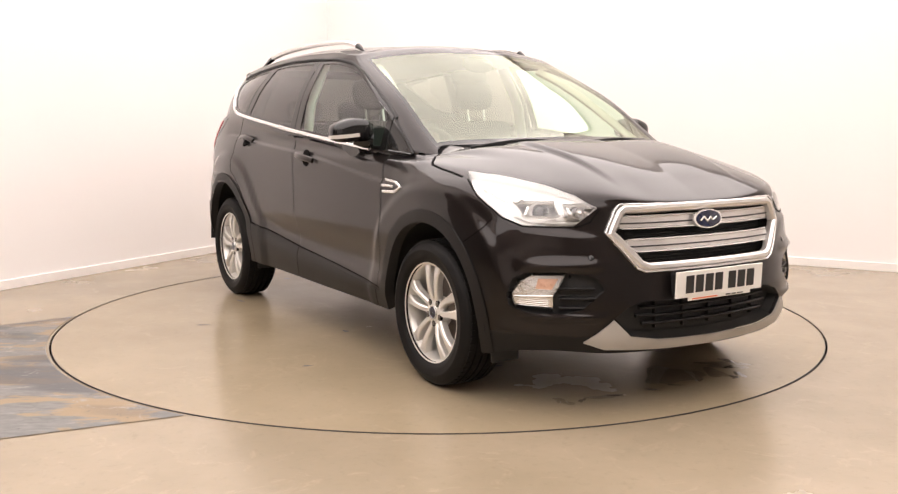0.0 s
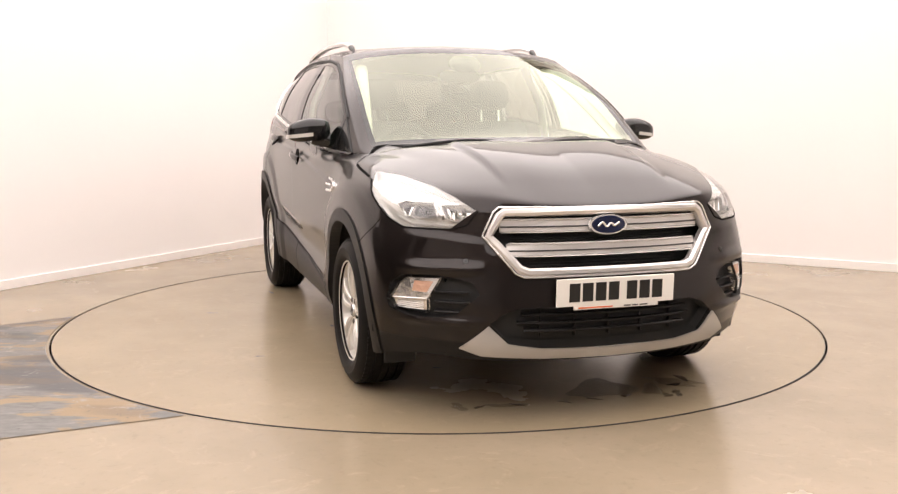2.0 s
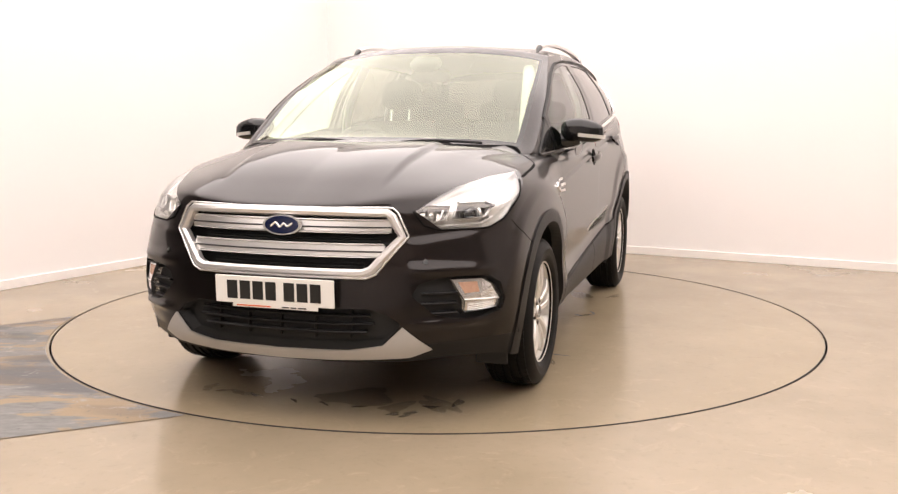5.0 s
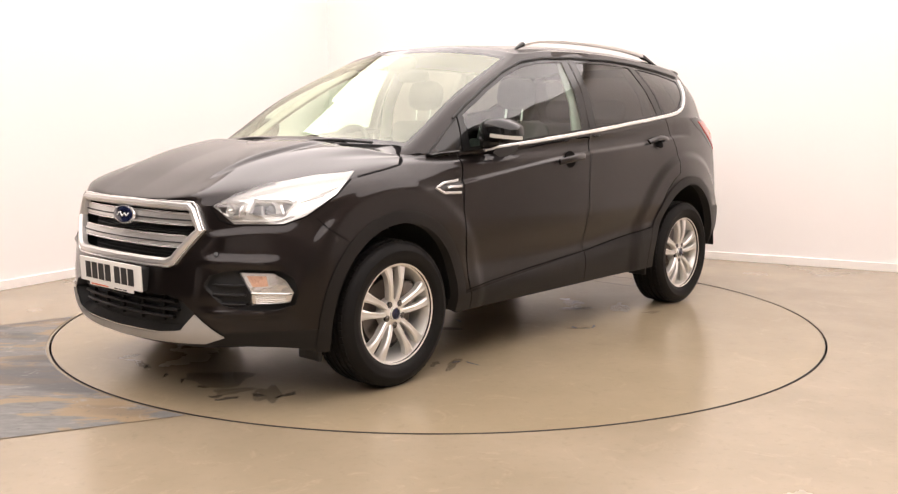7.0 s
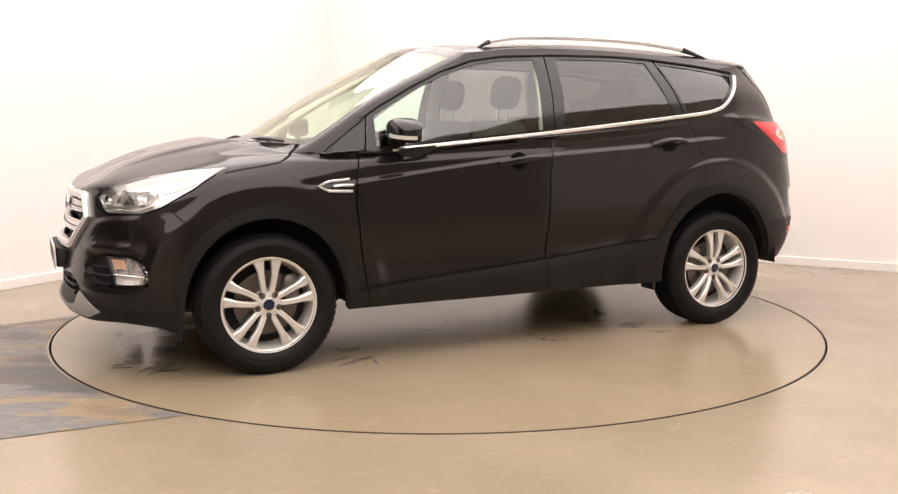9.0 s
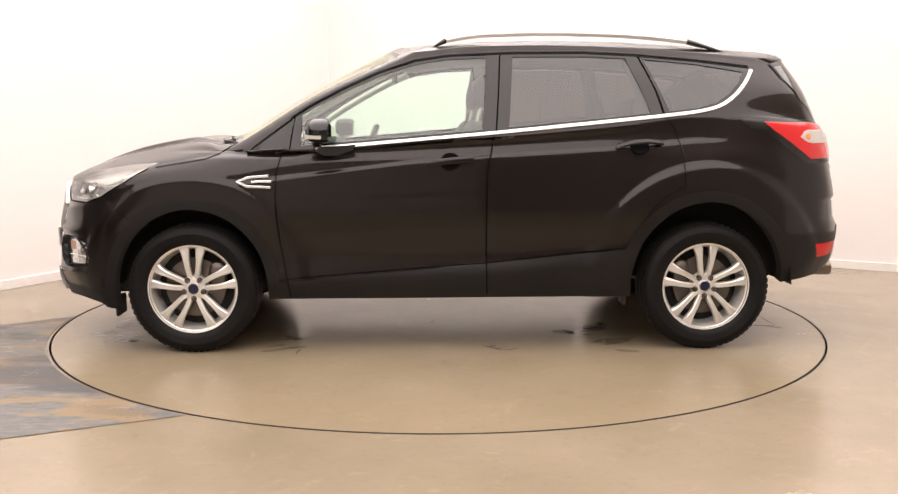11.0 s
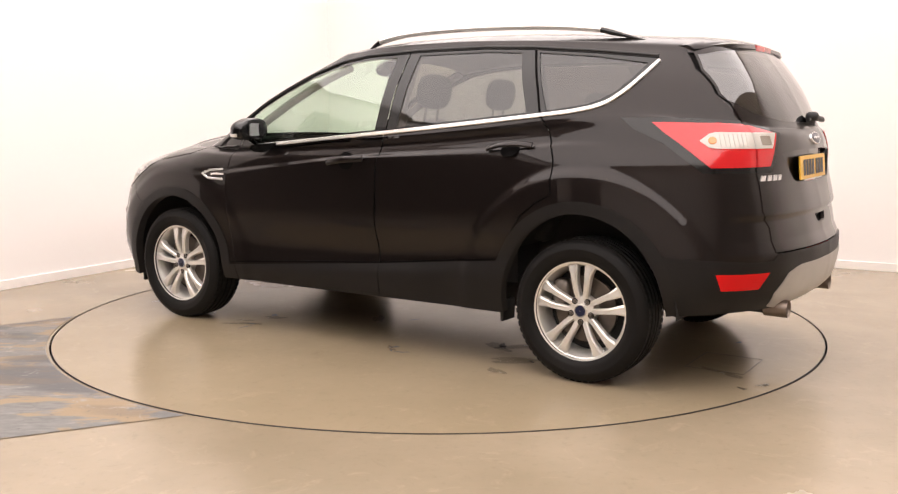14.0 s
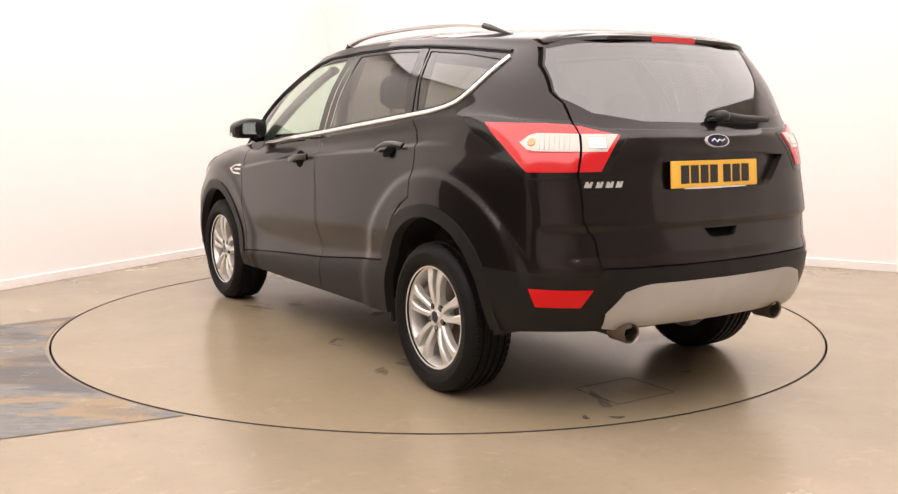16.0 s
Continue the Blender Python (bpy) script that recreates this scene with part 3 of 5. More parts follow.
def shell(name, panel, mat, parent, sides=(1, -1), push=0.0, label="", edge=0.0):
    """A panel as a mesh; both halves in one, or one side alone. edge: depth of the turned-in rim."""
    vs, ns, fs, seen = [], [], [], {}
    for s in sides:
        for f in PANELS[panel]:
            ids = []
            for p in f:
                key = (round(p[0], 4), round(p[1] * s, 4) + 0.0, round(p[2], 4))
                if key not in seen:
                    nn = Vector((p[3], p[4] * s, p[5])).normalized()
                    if abs(p[1]) < 1e-4:
                        nn.y = 0
                        nn.normalize()
                    seen[key] = len(vs)
                    vs.append(Vector((p[0], p[1] * s, p[2])) + nn * push)
                    ns.append(nn)
                k = seen[key]
                if k not in ids:
                    ids.append(k)
            if len(ids) > 2:
                fs.append(ids if s > 0 else ids[::-1])
    if edge:
        count = {}
        for f in fs:
            for k in range(len(f)):
                e = (f[k - 1], f[k])
                count[e] = count.get(e, 0) + 1
        low = {}
        for a, b in [e for e in count if (e[1], e[0]) not in count]:
            for k in (a, b):
                if k not in low:
                    low[k] = len(vs)
                    vs.append(vs[k] - ns[k] * edge)
                    ns.append(ns[k])
            fs.append([b, a, low[a], low[b]])
    me = bpy.data.meshes.new(name)
    me.from_pydata([v + Vector((0, MID, 0)) for v in vs], [], fs)
    me.validate()
    me.polygons.foreach_set("use_smooth", [True] * len(me.polygons))
    me.normals_split_custom_set_from_vertices(ns)
    me.materials.append(mat)
    ob = new(name, me)
    ob.parent = parent
    if label:
        ob["label"] = label
    return ob


sort_faces()
BELT = [(1.0, 1.043), (.6, 1.072), (.135, 1.112), (-.265, 1.148), (-.746, 1.195), (-1.149, 1.236), (-1.33, 1.258), (-1.445, 1.287), (-1.53, 1.34), (-1.60, 1.41), (-1.652, 1.478)]
HEAD = [(-1.64, 1.492), (-1.343, 1.524), (-1.018, 1.551), (-.751, 1.563), (-.347, 1.560), (-.03, 1.544), (.153, 1.517), (.337, 1.455), (.523, 1.370), (.696, 1.278), (.80, 1.212)]
FLANK = lambda c: c[1] > 0.5 and abs(c[4]) > 0.3
# wheel openings and their plastic rims
ARCH_F = [(FX + .393, .1)] + arc(FX, .335, .393, 0, 180, 40, 1.07) + [(FX - .393, .1)]
ARCH_R = [(RX + .390, .1)] + arc(RX, .345, .405, 0, 180, 40, 1.10) + [(RX - .405, .1)]
OUT_F = [(FX + .462, .1)] + arc(FX, .335, .452, 0, 180, 40, 1.055) + [(FX - .462, .1)]
OUT_R = [(RX + .465, .1)] + arc(RX, .345, .470, 0, 180, 40, 1.07) + [(RX - .470, .1)]
cut("body", "void", ARCH_F, SIDE, FLANK)
cut("body", "void", ARCH_R, SIDE, FLANK)
cut("body", "arch_trim_front", OUT_F, SIDE, FLANK)
cut("body", "arch_trim_rear", OUT_R, SIDE, FLANK)
# windows
cut("body", "surround", BELT + HEAD, SIDE, FLANK)


def belt(x):
    return float(np.interp(-x, [-p[0] for p in BELT], [p[1] for p in BELT]))


def head(x):
    pts = sorted(HEAD)
    return float(np.interp(x, [p[0] for p in pts], [p[1] for p in pts]))


def window(x0b, x0t, x1b, x1t, gap=0.018):
    """The outline of a side window between two slanting posts."""
    low = [(x, belt(x) + gap) for x in np.linspace(x0b, x1b, 9)]
    top = [(x, head(x) - gap) for x in np.linspace(x1t, x0t, 15)]
    return low + top


cut("surround", "front_glass", window(.74, .735, -.195, -.225), SIDE)
cut("surround", "rear_glass", window(-.335, -.365, -1.075, -.965), SIDE)
cut("surround", "quarter_glass", [(-1.175, belt(-1.175) + .016), (-1.33, 1.276), (-1.42, 1.298), (-1.50, 1.345), (-1.57, 1.415), (-1.605, 1.468), (-1.343, 1.507), (-1.06, 1.532)], SIDE)
cut("surround", "post_gap", line([(-.268, 1.14), (-.30, 1.57)], .008), SIDE)
cut("surround", "post_gap_b", line([(-1.148, 1.23), (-1.11, 1.36), (-1.03, 1.56)], .012), SIDE)
cut("surround", "post_gap_c", line([(.80, 1.05), (.77, 1.25)], .008), SIDE)
# lamps and openings in the nose
FRONT = lambda c: c[0] > 1.3
for src in ("body", "bonnet"):
    cut(src, "headlamp", [(-1.5, .857), (-1.36, .908), (-1.2, .943), (-.925, .975), (-.68, .990), (-.78, .90), (-.95, .818), (-1.08, .787), (-1.37, .785)], DIAG, FRONT)
cut("body", "grille", [(-.1, .866), (.446, .866), (.468, .85), (.512, .757), (.40, .615), (.365, .597), (-.1, .597)], NOSE, FRONT)
cut("bonnet", "grille", [(-.1, .866), (.446, .866), (.468, .85), (.512, .757), (.40, .615), (.365, .597), (-.1, .597)], NOSE, FRONT)
cut("body", "intake", [(-.1, .478), (.38, .478), (.45, .455), (.50, .415), (.43, .335), (.3, .314), (-.1, .306)], NOSE, FRONT)
cut("body", "skid_front", [(-.1, .306), (.3, .314), (.43, .335), (.505, .408), (.60, .315), (.52, .285), (.3, .274), (-.1, .266)], NOSE, FRONT)
cut("body", "fog_pocket", [(.535, .53), (.56, .575), (.62, .595), (.71, .604), (.80, .597), (.835, .565), (.85, .50), (.84, .455), (.79, .432), (.68, .434), (.62, .45)], NOSE, lambda c: c[0] > 1.6)
cut("fog_pocket", "fog_lens", [(.675, .59), (.785, .588), (.815, .56), (.838, .505), (.828, .466), (.72, .455), (.722, .505)], NOSE)
cut("fog_lens", "fog_amber", [(.70, .578), (.765, .577), (.775, .535), (.725, .532)], NOSE)
cut("body", "lower_nose", [(-.1, .2), (.95, .2), (.95, .345), (.60, .335), (-.1, .34)], NOSE, lambda c: c[0] > 1.62)
# tail
BACK = lambda c: c[0] < -1.5
LAMP = [(-.71, 1.222), (-1.10, 1.219), (-1.36, 1.208), (-1.69, 1.155), (-1.57, .988), (-1.10, .983), (-1.0, 1.045), (-.91, 1.11), (-.77, 1.17)]
cut("body", "tail_lamp", LAMP, TAIL, BACK)
cut("tail_lamp", "tail_red", [(-.865, 1.201), (-1.36, 1.193), (-1.64, 1.150), (-1.545, 1.012), (-1.14, 1.007), (-1.06, 1.06), (-.99, 1.11), (-.92, 1.155)], TAIL)
cut("tail_red", "tail_white", [(-1.095, 1.121), (-1.15, 1.150), (-1.19, 1.157), (-1.625, 1.153), (-1.572, 1.088), (-1.19, 1.088), (-1.14, 1.094)], TAIL)
cut("body", "lower_tail", [(-.1, .2), (1.0, .2), (1.0, .628), (.72, .605), (.63, .606), (.605, .635), (-.1, .635)], NOSE, BACK)
cut("lower_tail", "skid_rear", [(-.1, .572), (.40, .572), (.45, .566), (.52, .545), (.585, .46), (.575, .40), (.5, .385), (.42, .40), (-.1, .395)], NOSE)
cut("lower_tail", "rear_reflector", [(-1.165, .553), (-1.525, .558), (-1.455, .486), (-1.205, .482)], TAIL)
for src in ("body", "tail_lamp", "tail_red", "tail_white", "rear_window"):
    cut(src, "gate_gap", line([(.615, .638), (.62, .69), (.626, .75), (.655, .79), (.672, .82), (.668, .93), (.674, 1.0), (.638, 1.15), (.641, 1.207), (.648, 1.28)], .009), NOSE, lambda c: c[0] < -1.88)
cut("body", "gate_gap", line([(-.05, .638), (.3, .638), (.61, .638)], .008), NOSE, BACK)
cut("body", "tailgate", [(-.1, .638), (.615, .638), (.62, .69), (.626, .75), (.655, .79), (.672, .82), (.668, .93), (.674, 1.0), (.638, 1.15), (.641, 1.26), (-.1, 1.26)], NOSE, lambda c: c[0] < -1.88)
cut("tailgate", "pull", [(-.1, .772), (.10, .772), (.075, .738), (.05, .733), (-.1, .733)], NOSE)
cut("tailgate", "plate_recess", [(-.1, 1.078), (.30, 1.078), (.47, 1.062), (.37, .955), (.33, .935), (-.1, .93)], NOSE)
cut("rear_window", "body", [(.26, 1.0), (.285, 1.196), (.453, 1.222), (.56, 1.238), (.652, 1.298), (.660, 1.324), (.640, 1.433), (.592, 1.519), (.585, 1.6), (1.0, 1.6), (1.0, 1.0)], NOSE)
cut("body", "gate_gap", line([(.648, 1.28), (.662, 1.302), (.670, 1.324), (.650, 1.433), (.602, 1.519), (.575, 1.56)], .009), NOSE, lambda c: c[0] < -1.6)
PANELS["lamp_inside"] = list(PANELS["headlamp"])
CHAMBERS = ([(-1.02, .872), (-1.06, .884), (-1.25, .884), (-1.285, .832), (-1.25, .824), (-1.075, .828)],
            [(-1.30, .874), (-1.42, .878), (-1.50, .866), (-1.455, .824), (-1.40, .812), (-1.335, .822)])
cut("lamp_inside", "lamp_bowl", CHAMBERS[0], DIAG)
cut("lamp_inside", "lamp_bowl_inner", CHAMBERS[1], DIAG)
# sill plastic and doors
cut("body", "sill", [(.93, .1), (.91, .366), (-.225, .462), (-.95, .540), (-1.0, .1)], SIDE, FLANK)
CUT_F = [(.80, .29), (.812, .37), (.85, .60), (.868, .80), (.862, .94), (.835, 1.045)]
CUT_M = [(-.225, .30), (-.218, .65), (-.223, .946), (-.262, 1.148)]
CUT_R = [(-.985, .535), (-1.02, .66), (-1.09, .765), (-1.17, .83), (-1.245, .87), (-1.243, 1.03), (-1.20, 1.165), (-1.148, 1.236)]
for src in ("body", "sill"):
    for k, pts in enumerate((CUT_F, CUT_M, CUT_R)):
        cut(src, "door_gap_" + "abc"[k], line(pts, .008), SIDE, FLANK)
cut("body", "front_door", CUT_F + [(.6, 1.071), (.135, 1.111), (-.262, 1.147)] + CUT_M[::-1], SIDE, FLANK)
cut("body", "rear_door", CUT_M + [(-.746, 1.194), (-1.148, 1.235)] + CUT_R[::-1] + [(-.95, .50)], SIDE, FLANK)
cut("body", "bumper_seam", line([(1.735, .805), (1.70, .76), (1.655, .728), (1.59, .688)], .006), SIDE, lambda c: c[0] > 1.4 and c[4] > 0.2)
SILL_TOP = [(.905, .368), (.8, .385), (.3, .425), (-.225, .462), (-.6, .503), (-.94, .539)]
for src in ("body", "front_door", "rear_door"):
    cut(src, "sill_groove", line([(x, z + .006) for x, z in SILL_TOP], .008), SIDE, FLANK)
cut("body", "bonnet_gap", line([(1.49, .966), (1.40, .982), (1.318, .994), (1.232, 1.009), (1.17, 1.035), (1.142, 1.056), (1.10, 1.085), (1.074, 1.104)], .008), SIDE, lambda c: c[0] > 1.0 and c[4] > 0.02)
cut("bonnet", "bonnet_gap", line([(1.49, .966), (1.40, .982), (1.318, .994), (1.232, 1.009), (1.17, 1.035), (1.142, 1.056), (1.10, 1.085), (1.074, 1.104)], .008), SIDE, lambda c: c[0] > 1.0 and c[4] > 0.02)

CAR = thing("car", "black five-door compact sport utility car with silver roof rails", "car")
shell("body", "body", M_PAINT, CAR, label="gloss black bodywork", edge=0.012)
shell("roof", "roof", M_PAINT, CAR)
shell("headlining", "roof", M_LINER, CAR, push=-0.03, label="pale cloth headlining")
shell("bonnet", "bonnet", M_PAINT, CAR)
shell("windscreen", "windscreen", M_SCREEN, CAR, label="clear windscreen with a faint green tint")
shell("windscreen_edge", "screen_edge", M_GLOSSBLACK, CAR, label="gloss black border of the windscreen")
shell("rear_window", "rear_window", M_REARGLASS, CAR, label="dark tinted heated rear window")
shell("tailgate", "tailgate", M_PAINT, CAR, edge=0.015)
shell("plate_recess", "plate_recess", M_PAINT, CAR, push=-0.032, edge=-0.032)
shell("tailgate_pull", "pull", M_GAP, CAR, push=-0.025, edge=-0.025)
shell("front_skid_plate", "skid_front", M_SKID, CAR, push=0.012, label="silver painted skid plate", edge=0.010)
shell("rear_skid_plate", "skid_rear", M_SKID, CAR, push=0.012, label="silver painted skid plate", edge=0.02)
shell("lower_front_bumper", "lower_nose", M_CLAD, CAR)
shell("lower_rear_bumper", "lower_tail", M_CLAD, CAR, push=0.006, edge=0.01)
shell("grille_back", "grille", M_MATTBLACK, CAR, push=-0.07, edge=-0.07)
shell("intake_back", "intake", M_MATTBLACK, CAR, push=-0.055, edge=-0.055)
shell("tailgate_gap", "gate_gap", M_GAP, CAR, push=-0.008)
for s in (1, -1):
    shell("wheel_arch_trim", "arch_trim_front", M_CLAD, CAR, (s,), 0.007, "black grained plastic arch trim", 0.05)
    shell("wheel_arch_trim", "arch_trim_rear", M_CLAD, CAR, (s,), 0.008, "black grained plastic arch trim", 0.05)
    shell("sill", "sill", M_CLAD, CAR, (s,), 0.006, "black grained plastic sill", 0.02)
    for k in "abc":
        shell("door_gap", "door_gap_" + k, M_GAP, CAR, (s,), -0.008)
    shell("window_surround", "surround", M_GLOSSBLACK, CAR, (s,), -0.002)
    for k in ("post_gap", "post_gap_b", "post_gap_c"):
        shell("post_gap", k, M_GAP, CAR, (s,), -0.006)
    shell("bonnet_gap", "bonnet_gap", M_GAP, CAR, (s,), -0.006)
    shell("bumper_seam", "bumper_seam", M_GAP, CAR, (s,), -0.004)
    shell("sill_groove", "sill_groove", M_GAP, CAR, (s,), -0.006)
    shell("quarter_window", "quarter_glass", M_PRIVACY, CAR, (s,), -0.006, "dark privacy glass")
    shell("fog_lamp_pocket", "fog_pocket", M_MATTBLACK, CAR, (s,), -0.035, edge=-0.035)
    fog = shell("fog_lamp", "fog_lens", M_FOG, CAR, (s,), -0.012, "clear ribbed fog lamp with amber upper part", 0.03)
    shell("amber_lens", "fog_amber", M_AMBERCLEAR, fog, (s,), -0.012, "pale amber lens")
    shell("rear_reflector", "rear_reflector", M_REDDEEP, CAR, (s,), 0.008, "red plastic reflector", 0.01)
    d = shell("front_door", "front_door", M_PAINT, CAR, (s,))
    shell("door_window", "front_glass", M_CLEAR, d, (s,), -0.006, "clear green-tinted door glass")
    e = shell("rear_door", "rear_door", M_PAINT, CAR, (s,))
    shell("door_window", "rear_glass", M_PRIVACY, e, (s,), -0.006, "dark privacy glass")
    shell("headlamp_lens", "headlamp", M_LENS, CAR, (s,), 0.0, "clear headlamp lens")
    house = shell("headlamp_housing", "lamp_inside", M_LAMPWHITE, CAR, (s,), -0.03, "pale headlamp housing", -0.03)
    shell("lamp_bowl", "lamp_bowl", M_LAMPDARK, house, (s,), -0.06, "dark headlamp bowl", -0.03)
    shell("lamp_bowl", "lamp_bowl_inner", M_REFLECTOR, house, (s,), -0.06, "silvered headlamp reflector", -0.03)
    lamp = shell("tail_lamp", "tail_lamp", M_GLOSSBLACK, CAR, (s,), 0.002, "red and white tail lamp with a black surround", 0.02)
    shell("red_lens", "tail_red", M_REDLENS, lamp, (s,), 0.006, "red lamp plastic", 0.01)
    shell("white_lens", "tail_white", M_WHITELENS, lamp, (s,), 0.008, "pale frosted lamp plastic", 0.01)


# ---- places on the skin ----
from mathutils.bvhtree import BVHTree


def skin_tree():
    r, c = GRID.shape[:2]
    vs, fs = [], []
    for s in (1, -1):
        base = len(vs)
        vs += [Vector((float(p[0]), float(p[1]) * s, float(p[2]))) for p in GRID.reshape(-1, 6)]
        fs += [(base + i * c + j, base + i * c + j + 1, base + (i + 1) * c + j + 1, base + (i + 1) * c + j) for i in range(r - 1) for j in range(c - 1)]
    return BVHTree.FromPolygons(vs, fs)


TREE = skin_tree()


def meet(origin, way):
    place, normal, _, _ = TREE.ray_cast(Vector(origin), Vector(way).normalized())
    if normal.dot(Vector(way)) > 0:
        normal = -normal
    return place, normal


def on_side(x, z, s=1):
    return meet((x, 3 * s, z), (0, -s, 0))


def on_nose(y, z):
    return meet((4, y, z), (-1, 0, 0))


def on_tail(y, z):
    return meet((-4, y, z), (1, 0, 0))


def on_corner(w, z, s=1):
    """On the front corner, looked at half from the side; w is the outward less the forward coordinate."""
    return meet((3 - w / 2, s * (3 + w / 2), z), (-1, -s, 0))


def on_back_corner(w, z, s=1):
    return meet((w / 2 - 3, s * (w / 2 + 3), z), (1, -s, 0))


def fit(name, bm, mat, parent=CAR, label="", smooth=True, angle=40):
    """A part drawn round the car's own middle line."""
    bmesh.ops.recalc_face_normals(bm, faces=bm.faces)
    ob = part(name, bm, mat, parent, label, smooth, angle)
    have, up = 0.0, parent
    while up is not None:
        have, up = have + up.location.y, up.parent
    ob.location.y = MID - have
    return ob


def pebble(bm, centre, radii, power=2.6, n=20, m=Matrix()):
    """A rounded block: a ball drawn towards a box."""
    rows = []
    for i in range(n // 2 + 1):
        a = -math.pi / 2 + math.pi * i / (n // 2)
        ring = []
        for j in range(n):
            b = 2 * math.pi * j / n
            d = Vector((math.cos(a) * math.cos(b), math.cos(a) * math.sin(b), math.sin(a)))
            k = sum(abs(c) ** power for c in d) ** (-1 / power)
            ring.append(Vector(centre) + (m @ Vector([d[q] * k * radii[q] for q in range(3)])))
        rows.append(ring)
    verts = [[bm.verts.new(p) for p in ring] if 0 < i < n // 2 else [bm.verts.new(ring[0])] for i, ring in enumerate(rows)]
    for i in range(n // 2):
        p, q = verts[i], verts[i + 1]
        for j in range(n):
            a, b = p[j % len(p)], p[(j + 1) % len(p)]
            c, d = q[(j + 1) % len(q)], q[j % len(q)]
            bm.faces.new([v for k, v in enumerate((a, b, c, d)) if v not in (a, b, c, d)[:k]])
    return bm


def ribbon(bm, spots, w, thick, lift=0.0, closed=False):
    """A flat bar that follows the skin: spots are (place, normal) pairs."""
    path = [p + n * (lift + thick / 2) for p, n in spots]
    h, e = thick / 2, min(thick, w) * 0.3
    shape = [(-w / 2, -h), (w / 2, -h), (w / 2, h - e), (w / 2 - e, h), (-w / 2 + e, h), (-w / 2, h - e)]
    return sweep(bm, path, shape, closed, [n for p, n in spots])


def dense(points, step, closed=False):
    out = []
    pts = list(points) + ([points[0]] if closed else [])
    for a, b in zip(pts[:-1], pts[1:]):
        n = max(1, int(math.hypot(b[0] - a[0], b[1] - a[1]) / step))
        out += [(a[0] + (b[0] - a[0]) * i / n, a[1] + (b[1] - a[1]) * i / n) for i in range(n)]
    return out if closed else out + [pts[-1]]


# ---- wheels ----
def wheel(name, where, s):
    """s: 1 on the left, -1 on the right; the local y axis points out."""
    w = part(name, bmesh.new(), M_RUBBER, CAR, "silver five-twin-spoke alloy wheel with black tyre")
    w.matrix_basis = Matrix.Translation(where) @ (Matrix() if s > 0 else Matrix.Rotation(math.pi, 4, "Z"))
    bm = bmesh.new()
    prof = [(.222, .08), (.232, .1), (.242, .104), (.246, .110), (.265, .1165), (.285, .118), (.289, .1195), (.293, .118), (.307, .112), (.322, .102),
            (.331, .088), (.3345, .075), (.336, .062), (.328, .060), (.328, .052), (.337, .050), (.338, .024), (.330, .022), (.330, .012), (.338, .010),
            (.338, -.010), (.330, -.012), (.330, -.022), (.338, -.024), (.337, -.050), (.328, -.052), (.328, -.060), (.336, -.062), (.331, -.088),
            (.307, -.112), (.285, -.118), (.245, -.112), (.222, -.09)]
    lathe(bm, prof, 72)
    bmesh.ops.recalc_face_normals(bm, faces=bm.faces)
    part("tyre", bm, M_RUBBER, w, "black tyre", angle=50)
    # shoulder blocks of the tread
    bm = bmesh.new()
    for i in range(64):
        a = 2 * math.pi * i / 64
        for side in (1, -1):
            r = Matrix.Rotation(-a, 4, "Y")
            box(bm, (.325, side * .078 - .0105, -.0115), (.3355, side * .078 + .0105, .0115), 0, r)
            r = Matrix.Rotation(-a - 0.04, 4, "Y")
            box(bm, (.333, side * .037 - .0115, -.0125), (.3385, side * .037 + .0115, .0125), 0, r)
    bmesh.ops.recalc_face_normals(bm, faces=bm.faces)
    tagged(part("tread", bm, M_RUBBER, w, smooth=False), kind="stuff")
    bm = bmesh.new()
    lathe(bm, [(.224, .098), (.233, .100), (.2345, .094), (.229, .088), (.218, .084), (.208, .06), (.2, .0), (.2, -.09), (.225, -.1), (.225, -.09), (.205, -.08)], 64)
    bmesh.ops.recalc_face_normals(bm, faces=bm.faces)
    rim = part("rim", bm, M_ALLOY, w, "silver alloy rim")
    for k in range(5):
        for d in (-1, 1):
            bm = bmesh.new()
            path, ups = [], []
            for r in np.linspace(.045, .222, 9):
                t = (r - .045) / .177
                a = radians(90 + 72 * k) + d * radians(16.5 - 5.0 * min(1, t * 1.3))
                path.append((r * math.cos(a), .070 + .018 * math.sin(t * 2.6), r * math.sin(a)))
                ups.append((0, 1, 0))
            rings = []
            path = [Vector(p) for p in path]
            for i, p in enumerate(path):
                al = (path[min(i + 1, 8)] - path[max(i - 1, 0)]).normalized()
                side = al.cross(Vector((0, 1, 0))).normalized()
                hw = .0128 + .002 * (i / 8) + .013 * max(0, i / 8 - .55) ** 1.5 / .3
                rings.append([bm.verts.new(p + side * q * hw + Vector((0, h, 0))) for q, h in ((-1, -.03), (1, -.03), (1, 0), (.6, .006), (.0, .004), (-.6, .006), (-1, 0))])
            for i in range(8):
                for j in range(7):
                    bm.faces.new((rings[i][j], rings[i][(j + 1) % 7], rings[i + 1][(j + 1) % 7], rings[i + 1][j]))
            bm.faces.new(rings[0])
            bm.faces.new(rings[-1])
            bmesh.ops.recalc_face_normals(bm, faces=bm.faces)
            part("spoke", bm, M_ALLOY, w, angle=35)
    bm = bmesh.new()
    lathe(bm, [(.001, .078), (.05, .078), (.064, .073), (.070, .062), (.070, .02)], 40)
